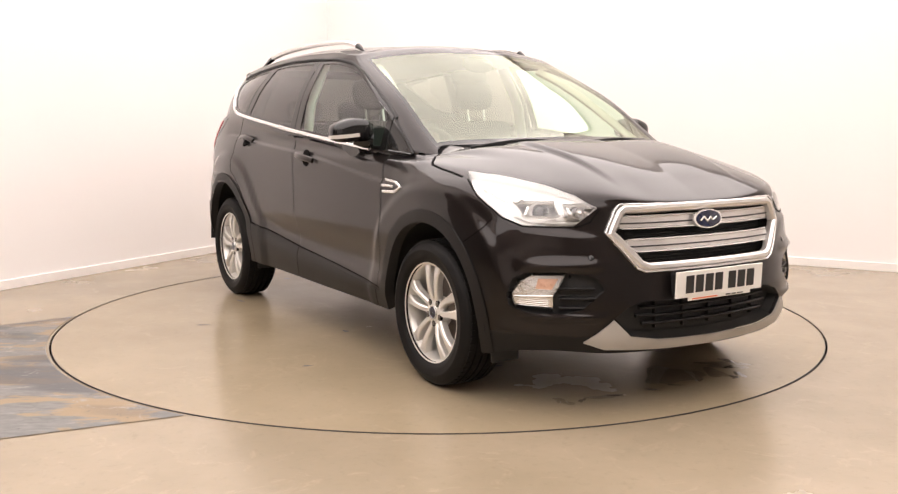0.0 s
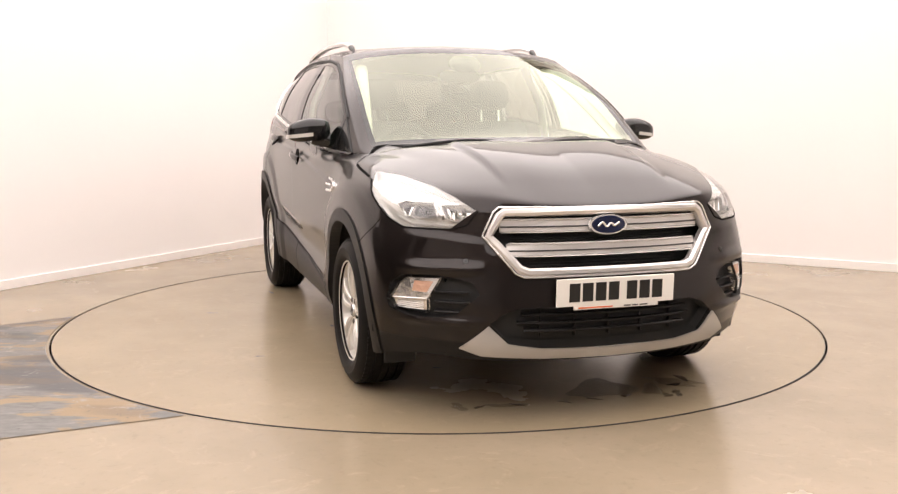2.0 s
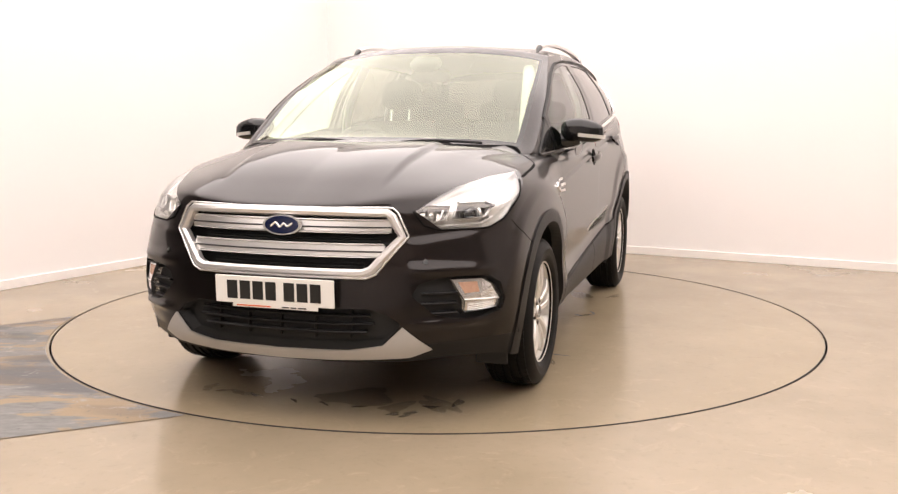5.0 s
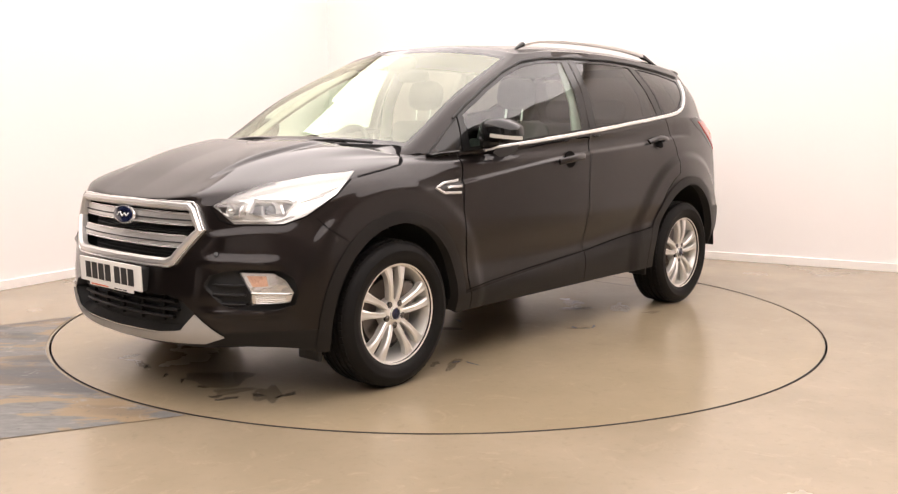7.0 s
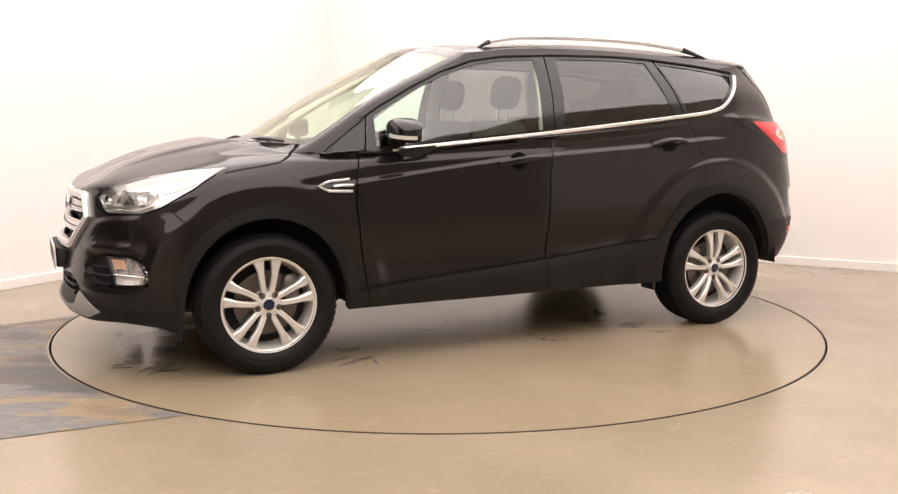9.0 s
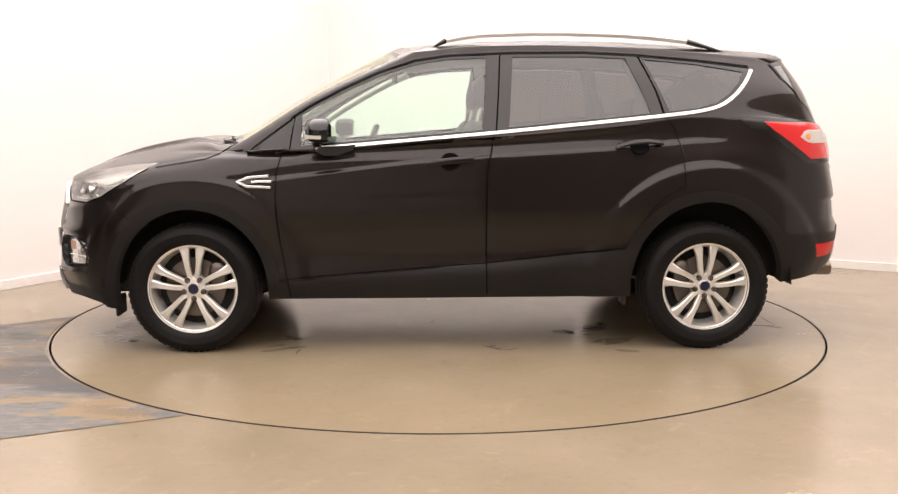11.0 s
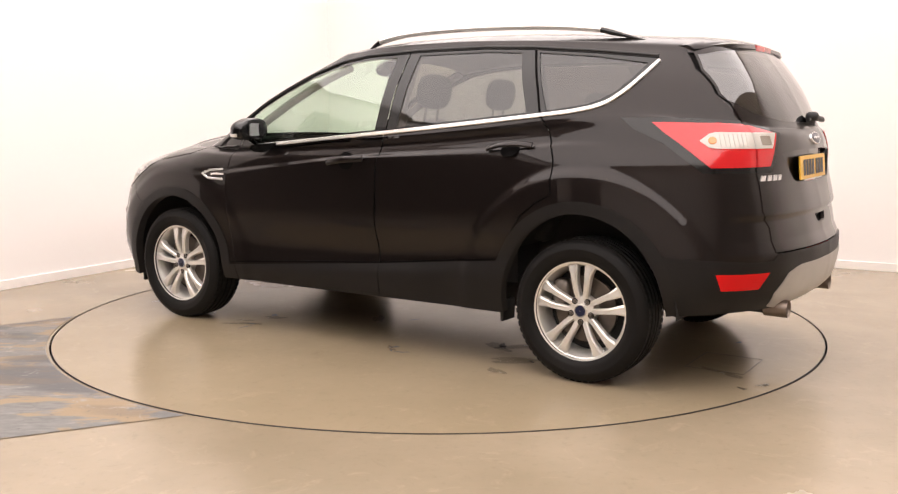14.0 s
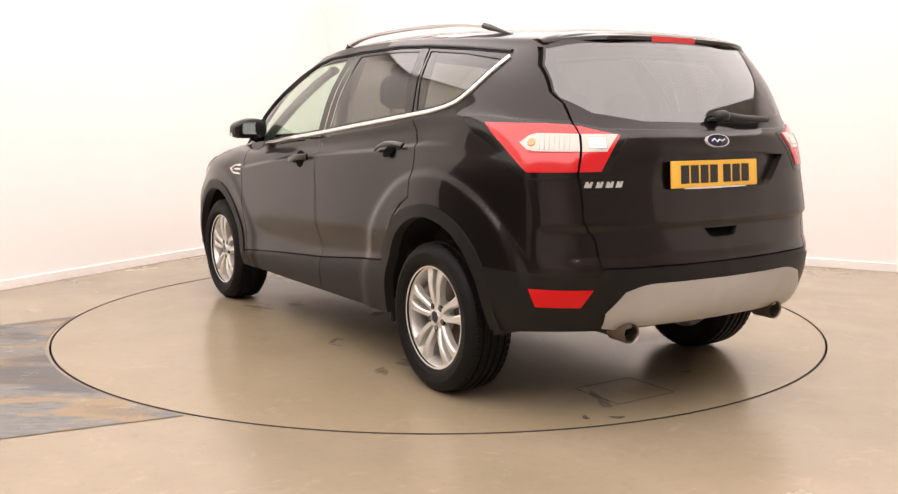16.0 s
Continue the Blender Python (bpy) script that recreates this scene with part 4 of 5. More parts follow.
    bmesh.ops.recalc_face_normals(bm, faces=bm.faces)
    part("hub", bm, M_ALLOY, w)
    bm = bmesh.new()
    lathe(bm, [(.001, .087), (.022, .086), (.026, .082), (.026, .074)], 32)
    bmesh.ops.recalc_face_normals(bm, faces=bm.faces)
    part("hub_cap", bm, M_BLUE, w, "dark blue centre cap")
    bm = bmesh.new()
    lathe(bm, [(.0265, .078), (.0265, .087), (.0295, .0875), (.031, .084), (.031, .076)], 32)
    bmesh.ops.recalc_face_normals(bm, faces=bm.faces)
    part("hub_ring", bm, M_CHROME, w)
    for k in range(5):
        a = radians(54 + 72 * k)
        bm = bmesh.new()
        lathe(bm, [(.001, .084), (.007, .084), (.0095, .081), (.0095, .06)], 6, False, Matrix.Translation((.053 * math.cos(a), 0, .053 * math.sin(a))))
        bmesh.ops.recalc_face_normals(bm, faces=bm.faces)
        part("wheel_nut", bm, M_DISC, w, smooth=False)
        # black ring on the hub face stands for a shaded hollow round the nut
        bm = bmesh.new()
        lathe(bm, [(.0105, .0795), (.0145, .0795), (.0145, .07)], 16, False, Matrix.Translation((.053 * math.cos(a), 0, .053 * math.sin(a))))
        bmesh.ops.recalc_face_normals(bm, faces=bm.faces)
        part("nut_shade_ring", bm, M_GLOSSBLACK, w)
    bm = bmesh.new()
    lathe(bm, [(.06, .025), (.155, .025), (.155, .003), (.06, .003)], 40, True)
    bmesh.ops.recalc_face_normals(bm, faces=bm.faces)
    part("brake_disc", bm, M_DISC, w, "worn steel brake disc")
    bm = bmesh.new()
    lathe(bm, [(.001, -.02), (.2, -.02)], 40)
    part("brake_shield", bm, M_UNDER, w)
    bm = bmesh.new()
    pebble(bm, (.12 * (1 if where[0] < 0 else -1), .02, .06), (.045, .04, .075), 4)
    part("brake_caliper", bm, M_DISC, w)
    return w


for wx in (FX, RX):
    for s in (1, -1):
        wheel("wheel", (wx, MID + s * .79, .338), s)


# ---- underneath and cabin ----
def underneath():
    bm = bmesh.new()
    box(bm, (-.93, -.80, .27), (.86, .80, .42), .03)
    box(bm, (.80, -.56, .26), (1.95, .56, .62), .05)
    box(bm, (-2.05, -.56, .36), (-.9, .56, .78), .05)
    box(bm, (-1.0, -.78, .42), (-.86, .78, .8))
    box(bm, (.80, -.78, .42), (.9, .78, .9))
    fit("underbody", bm, M_UNDER, label="dark underbody")
    for s in (1, -1):
        for cx, cz, r in ((FX, .335, .435), (RX, .345, .46)):
            bm = bmesh.new()
            a = [(cx + r * math.cos(t), cz + r * math.sin(t)) for t in np.linspace(0.0, math.pi, 30)]
            outer = [bm.verts.new((x, s * .885, z)) for x, z in a]
            inner = [bm.verts.new((x, s * .57, z)) for x, z in a]
            for i in range(29):
                bm.faces.new((outer[i], outer[i + 1], inner[i + 1], inner[i]))
            bm.faces.new(inner)
            fit("wheel_arch_liner", bm, M_UNDER)
    for s in (1, -1):
        bm = bmesh.new()
        box(bm, (FX + .40, s * .76 - .07, .185), (FX + .42, s * .76 + .07, .29), .008)
        fit("air_deflector", bm, M_MATTBLACK)
        bm = bmesh.new()
        box(bm, (-.968, s * .80 - .06, .235), (-.948, s * .80 + .06, .34), .008)
        fit("mud_flap", bm, M_MATTBLACK)
        bm = bmesh.new()
        lathe(bm, [(.036, .0), (.040, -.004), (.041, .015), (.040, .10), (.035, .10), (.035, .004)], 32, True, Matrix.Translation((-2.215, .045 + s * .437, .374)) @ Matrix.Rotation(radians(-90), 4, "Z"))
        fit("exhaust_tip", bm, M_EXHAUST, label="round steel exhaust tip")
        bm = bmesh.new()
        lathe(bm, [(.001, .02), (.034, .02), (.034, .03)], 24, False, Matrix.Translation((-2.18, .045 + s * .437, .374)) @ Matrix.Rotation(radians(-90), 4, "Z"))
        fit("exhaust_bore", bm, M_GAP)
        bm = bmesh.new()
        sweep(bm, [(-2.13, .045 + s * .437, .374), (-1.9, .045 + s * .437, .376), (-1.75, s * .40, .33), (-1.6, s * .3, .30)], oval(.03, .03))
        fit("exhaust_pipe", bm, M_UNDER)


def seat(y):
    parts = part("front_seat", box(bmesh.new(), (-.02, y - .25, .42), (.5, y + .25, .62), .05), M_SEAT, CAR, "dark cloth front seat")
    parts.location.y = MID
    bm = bmesh.new()
    tilt = Matrix.Translation((-.06, y, .60)) @ Matrix.Rotation(radians(-14), 4, "Y")
    box(bm, (-.075, -.24, 0), (.065, .24, .62), .055, tilt)
    box(bm, (.03, -.255, .05), (.10, -.18, .5), .03, tilt)
    box(bm, (.03, .18, .05), (.10, .255, .5), .03, tilt)
    fit("seat_back", bm, M_SEAT, parts)
    bm = bmesh.new()
    pebble(bm, (-.235, y, 1.365), (.055, .13, .095), 3.2, 20, Matrix.Rotation(radians(-10), 3, "Y"))
    fit("headrest", bm, M_SEAT, parts, "dark padded headrest")
    for d in (-.06, .06):
        bm = bmesh.new()
        sweep(bm, [(-.20, y + d, 1.17), (-.225, y + d, 1.31)], oval(.008, .008, 8), ups=[(1, 0, 0)] * 2)
        fit("headrest_post", bm, M_CHROME, parts)


def cabin():
    for y in (.37, -.37):
        seat(y)
    bench = part("rear_seat", box(bmesh.new(), (-.98, -.65, .45), (-.5, .65, .66), .06), M_SEAT, CAR, "dark cloth rear bench seat")
    bench.location.y = MID
    bm = bmesh.new()
    tilt = Matrix.Translation((-1.0, 0, .62)) @ Matrix.Rotation(radians(-20), 4, "Y")
    for y0, y1 in ((-.66, -.2), (-.195, .195), (.2, .66)):
        box(bm, (-.08, y0, 0), (.06, y1, .60), .05, tilt)
    fit("seat_back", bm, M_SEAT, bench)
    for y in (-.38, 0, .38):
        bm = bmesh.new()
        pebble(bm, (-1.24, y, 1.27), (.05, .125, .075), 3.4)
        fit("headrest", bm, M_SEAT, bench, "dark padded headrest")
    # dashboard, console, parcel shelf
    bm = bmesh.new()
    path = [(0, y, 0) for y in np.linspace(-.74, .74, 13)]
    shape = [(1.06, 1.055), (.95, 1.06), (.80, 1.055), (.68, 1.02), (.62, .95), (.63, .80), (.72, .66), (.95, .62), (1.05, .7)]
    rings = [[bm.verts.new((x - .10 * (y / .74) ** 2, y, z - .02 * (y / .74) ** 2)) for x, z in shape] for _, y, _ in path]
    for p, q in zip(rings[:-1], rings[1:]):
        for j in range(len(shape)):
            bm.faces.new((p[j], p[(j + 1) % 9], q[(j + 1) % 9], q[j]))
    bm.faces.new(rings[0])
    bm.faces.new(rings[-1])
    fit("dashboard", bm, M_CABIN, label="dark moulded dashboard")
    bm = bmesh.new()
    pebble(bm, (.69, -.37, 1.06), (.10, .20, .045), 2.6)
    fit("instrument_hood", bm, M_CABIN)
    # steering wheel, right-hand drive
    m = Matrix.Translation((.47, -.37, 1.0)) @ Matrix.Rotation(radians(66), 4, "Y")
    bm = bmesh.new()
    sweep(bm, [m @ Vector((.185 * math.cos(a), .185 * math.sin(a), 0)) for a in np.linspace(0, 2 * math.pi, 49)[:-1]], oval(.015, .017, 10), True, [m.to_3x3() @ Vector((0, 0, 1))] * 48)
    sw = fit("steering_wheel", bm, M_CABIN, label="black steering wheel")
    bm = bmesh.new()
    pebble(bm, m @ Vector((0, 0, 0)), (.075, .085, .03), 3, 16, m.to_3x3())
    for a in (0, 90, 180):
        e = m @ Vector((.18 * math.cos(radians(a - 90)), .18 * math.sin(radians(a - 90)), 0))
        sweep(bm, [m @ Vector((0, 0, 0)), e], oval(.018, .01, 8), ups=[m.to_3x3() @ Vector((0, 0, 1))] * 2)
    fit("wheel_boss", bm, M_CABIN, sw)
    bm = bmesh.new()
    sweep(bm, [(.48, -.37, 1.0), (.8, -.37, .9)], oval(.035, .035))
    fit("steering_column", bm, M_CABIN)
    bm = bmesh.new()
    box(bm, (-.3, -.11, .42), (.72, .11, .70), .03)
    fit("centre_console", bm, M_CABIN)
    bm = bmesh.new()
    box(bm, (-2.0, -.60, .98), (-1.30, .60, 1.0), .008)
    fit("parcel_shelf", bm, M_CABIN)
    # mirror and sensor pod behind the windscreen
    bm = bmesh.new()
    pebble(bm, (.36, 0, 1.525), (.06, .09, .035), 3, 16, Matrix.Rotation(radians(28), 3, "Y"))
    fit("sensor_pod", bm, M_MATTBLACK)
    bm = bmesh.new()
    pebble(bm, (.27, 0, 1.46), (.018, .12, .035), 3.5)
    fit("interior_mirror", bm, M_MATTBLACK)
    # inner door faces and pale posts
    for s in (1, -1):
        bm = bmesh.new()
        box(bm, (-.94, s * .79 - .02, .42), (.78, s * .79 + .02, 1.03), .015)
        fit("door_lining", bm, M_CABIN)
        bm = bmesh.new()
        post = [(.93, s * .71, 1.08), (.62, s * .65, 1.285), (.36, s * .60, 1.43), (.20, s * .565, 1.50)]
        sweep(bm, spline(post, 5), oval(.035, .022, 10))
        fit("pillar_lining", bm, M_LINER)
        bm = bmesh.new()
        sweep(bm, [(-.27, s * .80, 1.0), (-.28, s * .755, 1.3), (-.30, s * .64, 1.55)], oval(.05, .02, 10), ups=[(0, s, .2)] * 3)
        fit("centre_pillar_lining", bm, M_LINER)
        bm = bmesh.new()
        sweep(bm, [(-1.08, s * .80, 1.15), (-1.06, s * .74, 1.36), (-1.0, s * .64, 1.54)], oval(.045, .02, 10), ups=[(0, s, .2)] * 3)
        fit("rear_pillar_lining", bm, M_CABIN)
        bm = bmesh.new()
        sweep(bm, [(-1.95, s * .62, 1.18), (-1.80, s * .59, 1.38), (-1.70, s * .54, 1.52)], oval(.07, .03, 10), ups=[(0, s, .2)] * 3)
        fit("tail_pillar_lining", bm, M_CABIN)


underneath()
cabin()


# ---- trim and fittings of the car ----
def bars(name, m, width, height, mat, groups, parent):
    """Plain bars in the place of print, in the local x-z plane."""
    bm = bmesh.new()
    x = -width / 2
    for w, gap in groups:
        box(bm, (x, -.0008, -height / 2), (x + w, 0, height / 2), 0, m)
        x += w + gap
    fit(name, bm, mat, parent, smooth=False)


def number_plate(name, m, base, label):
    bm = bmesh.new()
    box(bm, (-.26, 0, -.0555), (.26, .008, .0555), .003, m)
    plate = fit(name, bm, base, label=label, smooth=False)
    front = m @ Matrix.Translation((0, -.0012, 0))
    bars("print_bar", front, .412, .074, M_PLATEBLACK, [(.046, .011), (.046, .011), (.046, .011), (.046, .034), (.046, .011), (.046, .011), (.046, 0)], plate)
    bm = bmesh.new()
    box(bm, (-.185, .001, -.071), (.19, .007, -.052), .002, m)
    strip = fit("dealer_strip", bm, M_PLATEWHITE, plate, "white strip with small orange and grey print", smooth=False)
    low = m @ Matrix.Translation((0, -.0002, -.063))
    bars("small_print", low, .33, .005, M_ORANGE, [(.15, .02)], strip)
    bars("small_print", low @ Matrix.Translation((.2, 0, 0)), .33, .005, M_CABIN, [(.03, .008), (.025, .008), (.035, 0)], strip)


def badge(name, m, w, h, parent):
    """An oval emblem with a plain bar for its lettering; local -y points out."""
    def disc(k, y0, y1, mat, nm, up):
        bm = bmesh.new()
        n = 40
        a = [bm.verts.new(m @ Vector((w * k * math.cos(2 * math.pi * i / n), y0, h * k * math.sin(2 * math.pi * i / n)))) for i in range(n)]
        b = [bm.verts.new(m @ Vector((w * (k - .03) * math.cos(2 * math.pi * i / n), y1, h * (k - .03) * math.sin(2 * math.pi * i / n)))) for i in range(n)]
        for i in range(n):
            bm.faces.new((a[i], a[(i + 1) % n], b[(i + 1) % n], b[i]))
        bm.faces.new(b)
        return fit(nm, bm, mat, up)
    o = disc(1.0, .0, -.008, M_CHROME, name, parent)
    disc(.86, -.008, -.0095, M_BLUE, "enamel", o)
    bm = bmesh.new()
    pts = [(-.55, -.15), (-.3, .2), (-.1, -.2), (.12, .12), (.3, -.12), (.55, .18)]
    sweep(bm, [m @ Vector((x * w, -.0105, z * h)) for x, z in spline(pts, 6)], oval(.004 * w / .087, .002, 8), ups=[m.to_3x3() @ Vector((0, -1, 0))] * 31)
    fit("emblem_stroke", bm, M_CHROME, o)


def frame_at(place, out):
    """A pose at a place whose local -y axis points out."""
    out = Vector(out).normalized()
    right = Vector((0, 0, 1)).cross(out).normalized()
    up = out.cross(right)
    m = Matrix.Identity(4)
    m.col[0].xyz, m.col[1].xyz, m.col[2].xyz = right, -out, up
    m.translation = place
    return m


def nose():
    # grille surround and bars
    out = [(-.446, .866), (.446, .866), (.468, .85), (.512, .757), (.40, .612), (.365, .597), (-.365, .597), (-.40, .612), (-.512, .757), (-.468, .85)]
    inset = [(y * .955, .738 + (z - .738) * .87) for y, z in out]
    bm = bmesh.new()
    spots = [on_nose(y, z) for y, z in dense(inset, .03, True)]
    ribbon(bm, spots, .034, .035, -.012, True)
    grille = fit("grille", bm, M_SATIN, label="silver grille with two broad ribbed bars")
    bm = bmesh.new()
    ribbon(bm, [on_nose(y, z) for y, z in dense([(y * 1.0, .738 + (z - .738) * 1.0) for y, z in out], .03, True)], .007, .03, -.012, True)
    fit("grille_edge", bm, M_CHROME, grille, "thin bright chrome edge")
    for zc, half in ((.797, .445), (.704, .425)):
        for dz, w, mat, nm in ((.0, .05, M_SATIN, "grille_bar"), (.0245, .006, M_CHROME, "bar_edge"), (-.0245, .006, M_CHROME, "bar_edge"), (-.004, .006, M_CABIN, "bar_groove")):
            bm = bmesh.new()
            ribbon(bm, [on_nose(y, zc + dz) for y in np.linspace(-half + abs(dz) * .3, half - abs(dz) * .3, 33)], w, .02 if nm == "grille_bar" else .006, -.026 if nm == "grille_bar" else -.0075)
            fit(nm, bm, mat, grille)
    for z in (.845, .755, .745, .66, .645, .63):
        bm = bmesh.new()
        k = .40 if z > .66 else .34
        ribbon(bm, [on_nose(y, z) for y in np.linspace(-k, k, 21)], .006, .012, -.055)
        fit("grille_slat", bm, M_MATTBLACK, grille)
    place, n = on_nose(0, .795)
    badge("front_badge", frame_at(place + Vector((.004, 0, 0)), (1, 0, .12)), .087, .042, CAR)
    # plate with its bracket
    bm = bmesh.new()
    box(bm, (2.14, -.24, .485), (2.204, .24, .585), .01)
    fit("plate_bracket", bm, M_MATTBLACK)
    number_plate("front_number_plate", frame_at(Vector((2.214, 0, .540)), (1, 0, -.03)), M_PLATEWHITE, "white reflective front number plate with black print")
    for z in (.447, .413, .378):
        k = .40 - abs(z - .42) * .8
        bm = bmesh.new()
        ribbon(bm, [on_nose(y, z) for y in np.linspace(-k, k, 25)], .012, .02, -.045)
        fit("intake_slat", bm, M_CLAD)
    for y in (-.3, -.15, 0, .15, .3):
        bm = bmesh.new()
        ribbon(bm, [on_nose(y, z) for z in np.linspace(.35, .47, 7)], .008, .015, -.05)
        fit("intake_rib", bm, M_CLAD)
    for s in (1, -1):
        # headlamp insides, sunk behind the lens
        for loop in CHAMBERS:
            bm = bmesh.new()
            ribbon(bm, [on_corner(w, z, s) for w, z in dense(loop, .02, True)], .008, .026, -.042, True)
            fit("lamp_bezel", bm, M_CHROME, label="bright bezel inside the headlamp")
        for w, z, r, mat, nm in ((-1.165, .853, .032, M_DOME, "projector"), (-1.405, .846, .018, M_REFLECTOR, "bulb_shield")):
            p, n = on_corner(w, z, s)
            f = frame_at(p - n * .045, (1, .25 * s, 0))
            bm = bmesh.new()
            lathe(bm, [(.001, -.024), (r * .4, -.022), (r * .75, -.014), (r, .0), (r, .02)], 28, False, f)
            dome = fit(nm, bm, mat, label="round dark projector lens" if nm == "projector" else "")
            bm = bmesh.new()
            lathe(bm, [(r * 1.02, .012), (r * 1.06, -.006), (r * 1.2, -.010), (r * 1.3, .004), (r * 1.3, .02)], 28, False, f)
            fit("lens_ring", bm, M_CHROME, dome)
        for w, z, tilt in ((-1.31, .846, 16), (-1.345, .846, 20), (-1.085, .85, -12)):
            p, n = on_corner(w, z, s)
            bm = bmesh.new()
            box(bm, (-.006, -.012, -.026), (.006, .02, .026), .004, frame_at(p - n * .040, n) @ Matrix.Rotation(radians(tilt * s), 4, "Y"))
            fit("lamp_divider", bm, M_REFLECTOR)
        bm = bmesh.new()
        ribbon(bm, [on_corner(w, z, s) for w, z in dense([(-1.515, .872), (-1.465, .815), (-1.42, .800), (-1.36, .797), (-1.12, .803), (-1.02, .825)], .02)], .013, .014, -.026)
        fit("running_light", bm, M_LAMPWHITE, label="pale running light strip")
        for d in (.0, .018, .036):
            bm = bmesh.new()
            ribbon(bm, [on_corner(w, z, s) for w, z in dense([(-.98 + d * 3, .885 + d), (-.84 + d * 2, .912 + d)], .02)], .004, .006, -.03)
            fit("housing_rib", bm, M_CHROME)
        # dark seal under the lens and a sharp fold in the bumper below it
        bm = bmesh.new()
        ribbon(bm, [on_corner(w, z, s) for w, z in dense([(-.70, .958), (-.78, .896), (-.95, .814), (-1.08, .783), (-1.37, .781), (-1.46, .80), (-1.51, .855)], .02)], .007, .006, -.003)
        fit("lamp_seal", bm, M_GAP)
        # fog lamp and its fins
        for z in (.455, .495, .535):
            bm = bmesh.new()
            ribbon(bm, [on_nose(s * y, z) for y in np.linspace(.575, .70, 9)], .009, .022, -.03)
            fit("pocket_fin", bm, M_CLAD)
        bm = bmesh.new()
        ribbon(bm, [on_nose(s * y, z) for y, z in dense([(.722, .507), (.775, .505), (.832, .500)], .015)], .006, .008, -.012)
        fit("fog_divider", bm, M_CHROME)
        for k in range(5):
            bm = bmesh.new()
            ribbon(bm, [on_nose(s * y, .462 + .008 * k + .03 * (y - .77)) for y in np.linspace(.735, .818, 7)], .003, .004, -.012)
            fit("fog_rib", bm, M_CHROME)
        p, n = on_nose(s * .58, .66)
        bm = bmesh.new()
        lathe(bm, [(.001, -.004), (.011, -.003), (.012, .002)], 20, False, frame_at(p, n))
        fit("parking_sensor", bm, M_GLOSSBLACK)


def flanks():
    for s in (1, -1):
        # bright line under the windows
        pts = spline([(x, z) for x, z in BELT[1:]], 6)
        first = [(.66, 1.068)] + [tuple(p) for p in pts]
        bm = bmesh.new()
        ribbon(bm, [on_side(x, z - .004, s) for x, z in first], .020, .012, -.001)
        fit("window_trim", bm, M_CHROME, label="bright chrome strip under the windows")
        bm = bmesh.new()
        ribbon(bm, [on_side(x, z + .006, s) for x, z in dense(HEAD, .06)], .014, .010, -.001)
        fit("window_seal", bm, M_MATTBLACK)
        # handles over flat black discs that stand for the shade in their cups
        for hx, hz, tilt in ((-.03, .997, 6), (-1.012, 1.075, 6)):
            p, n = on_side(hx, hz, s)
            bm = bmesh.new()
            m = frame_at(p, n) @ Matrix.Rotation(radians(-tilt * s), 4, "Y")
            lathe(bm, [(.001, -.0015), (.044, -.0018), (.050, -.0012), (.052, .003)], 28, False, m @ Matrix.Diagonal((1.0, 1, .92, 1)))
            fit("cup_shade_disc", bm, M_GAP)
            bm = bmesh.new()
            k = np.linspace(-.12, .12, 13)
            sweep(bm, [m @ Vector((q, -.034 + .9 * q * q * 1.6, .004 * math.cos(q * 12))) for q in k], oval(.017, .008, 12), ups=[m.to_3x3() @ Vector((0, -1, 0))] * 13)
            fit("door_handle", bm, M_PAINT, label="black pull handle")
        # fender ornament
        for path, w in (([(.90, .925), (1.0, .918), (1.062, .896), (1.01, .872), (.89, .868)], .013), ([(.885, .898), (.95, .897), (.985, .893)], .012)):
            bm = bmesh.new()
            ribbon(bm, [on_side(x, z, s) for x, z in dense(path, .02)], w, .008, 0)
            fit("fender_ornament", bm, M_CHROME, label="bright chrome fender ornament")
        # fixed triangle in front of the door window
        bm = bmesh.new()
        ribbon(bm, [on_side(x, z, s) for x, z in dense([(1.012, 1.048), (.985, 1.072), (.88, 1.150), (.79, 1.215)], .03)], .009, .008, -.001)
        fit("quarter_seal", bm, M_MATTBLACK)
        bm = bmesh.new()
        ribbon(bm, [on_side(x, z, s) for x, z in dense([(1.02, 1.045), (.93, 1.052), (.83, 1.058)], .03)], .012, .012, 0)
        fit("quarter_trim", bm, M_GLOSSBLACK)
        # door mirror
        p, n = on_side(.66, 1.10, s)
        bm = bmesh.new()
        rot = Matrix.Rotation(radians(8 * s), 3, "Z")
        pebble(bm, (.628, s * .945, 1.160), (.074, .110, .060), 3.3, 28, rot)
        for v in bm.verts:
            if v.co.x < .585:
                v.co.x = .585 + (v.co.x - .585) * .25
            v.co.z = 1.16 + (v.co.z - 1.16) * (1 - 1.6 * max(0, abs(v.co.y) - .96)) - max(0, (abs(v.co.y) - .95)) * .14
        shell_ob = fit("door_mirror", bm, M_GLOSSBLACK, label="black door mirror with indicator strip")
        bm = bmesh.new()
        prism(bm, [(.075, .038), (.07, -.045), (-.06, -.048), (-.08, -.02), (-.082, .03), (-.06, .045), (.05, .048)], .002, Matrix.Translation((.5765, s * .945, 1.157)) @ Matrix.Rotation(radians(90 + 8 * s), 4, "Z") @ Matrix.Diagonal((.80 * s, 1, .72, 1)))
        fit("mirror_glass", bm, M_MIRROR, shell_ob, "silvered mirror glass", smooth=False)
        bm = bmesh.new()
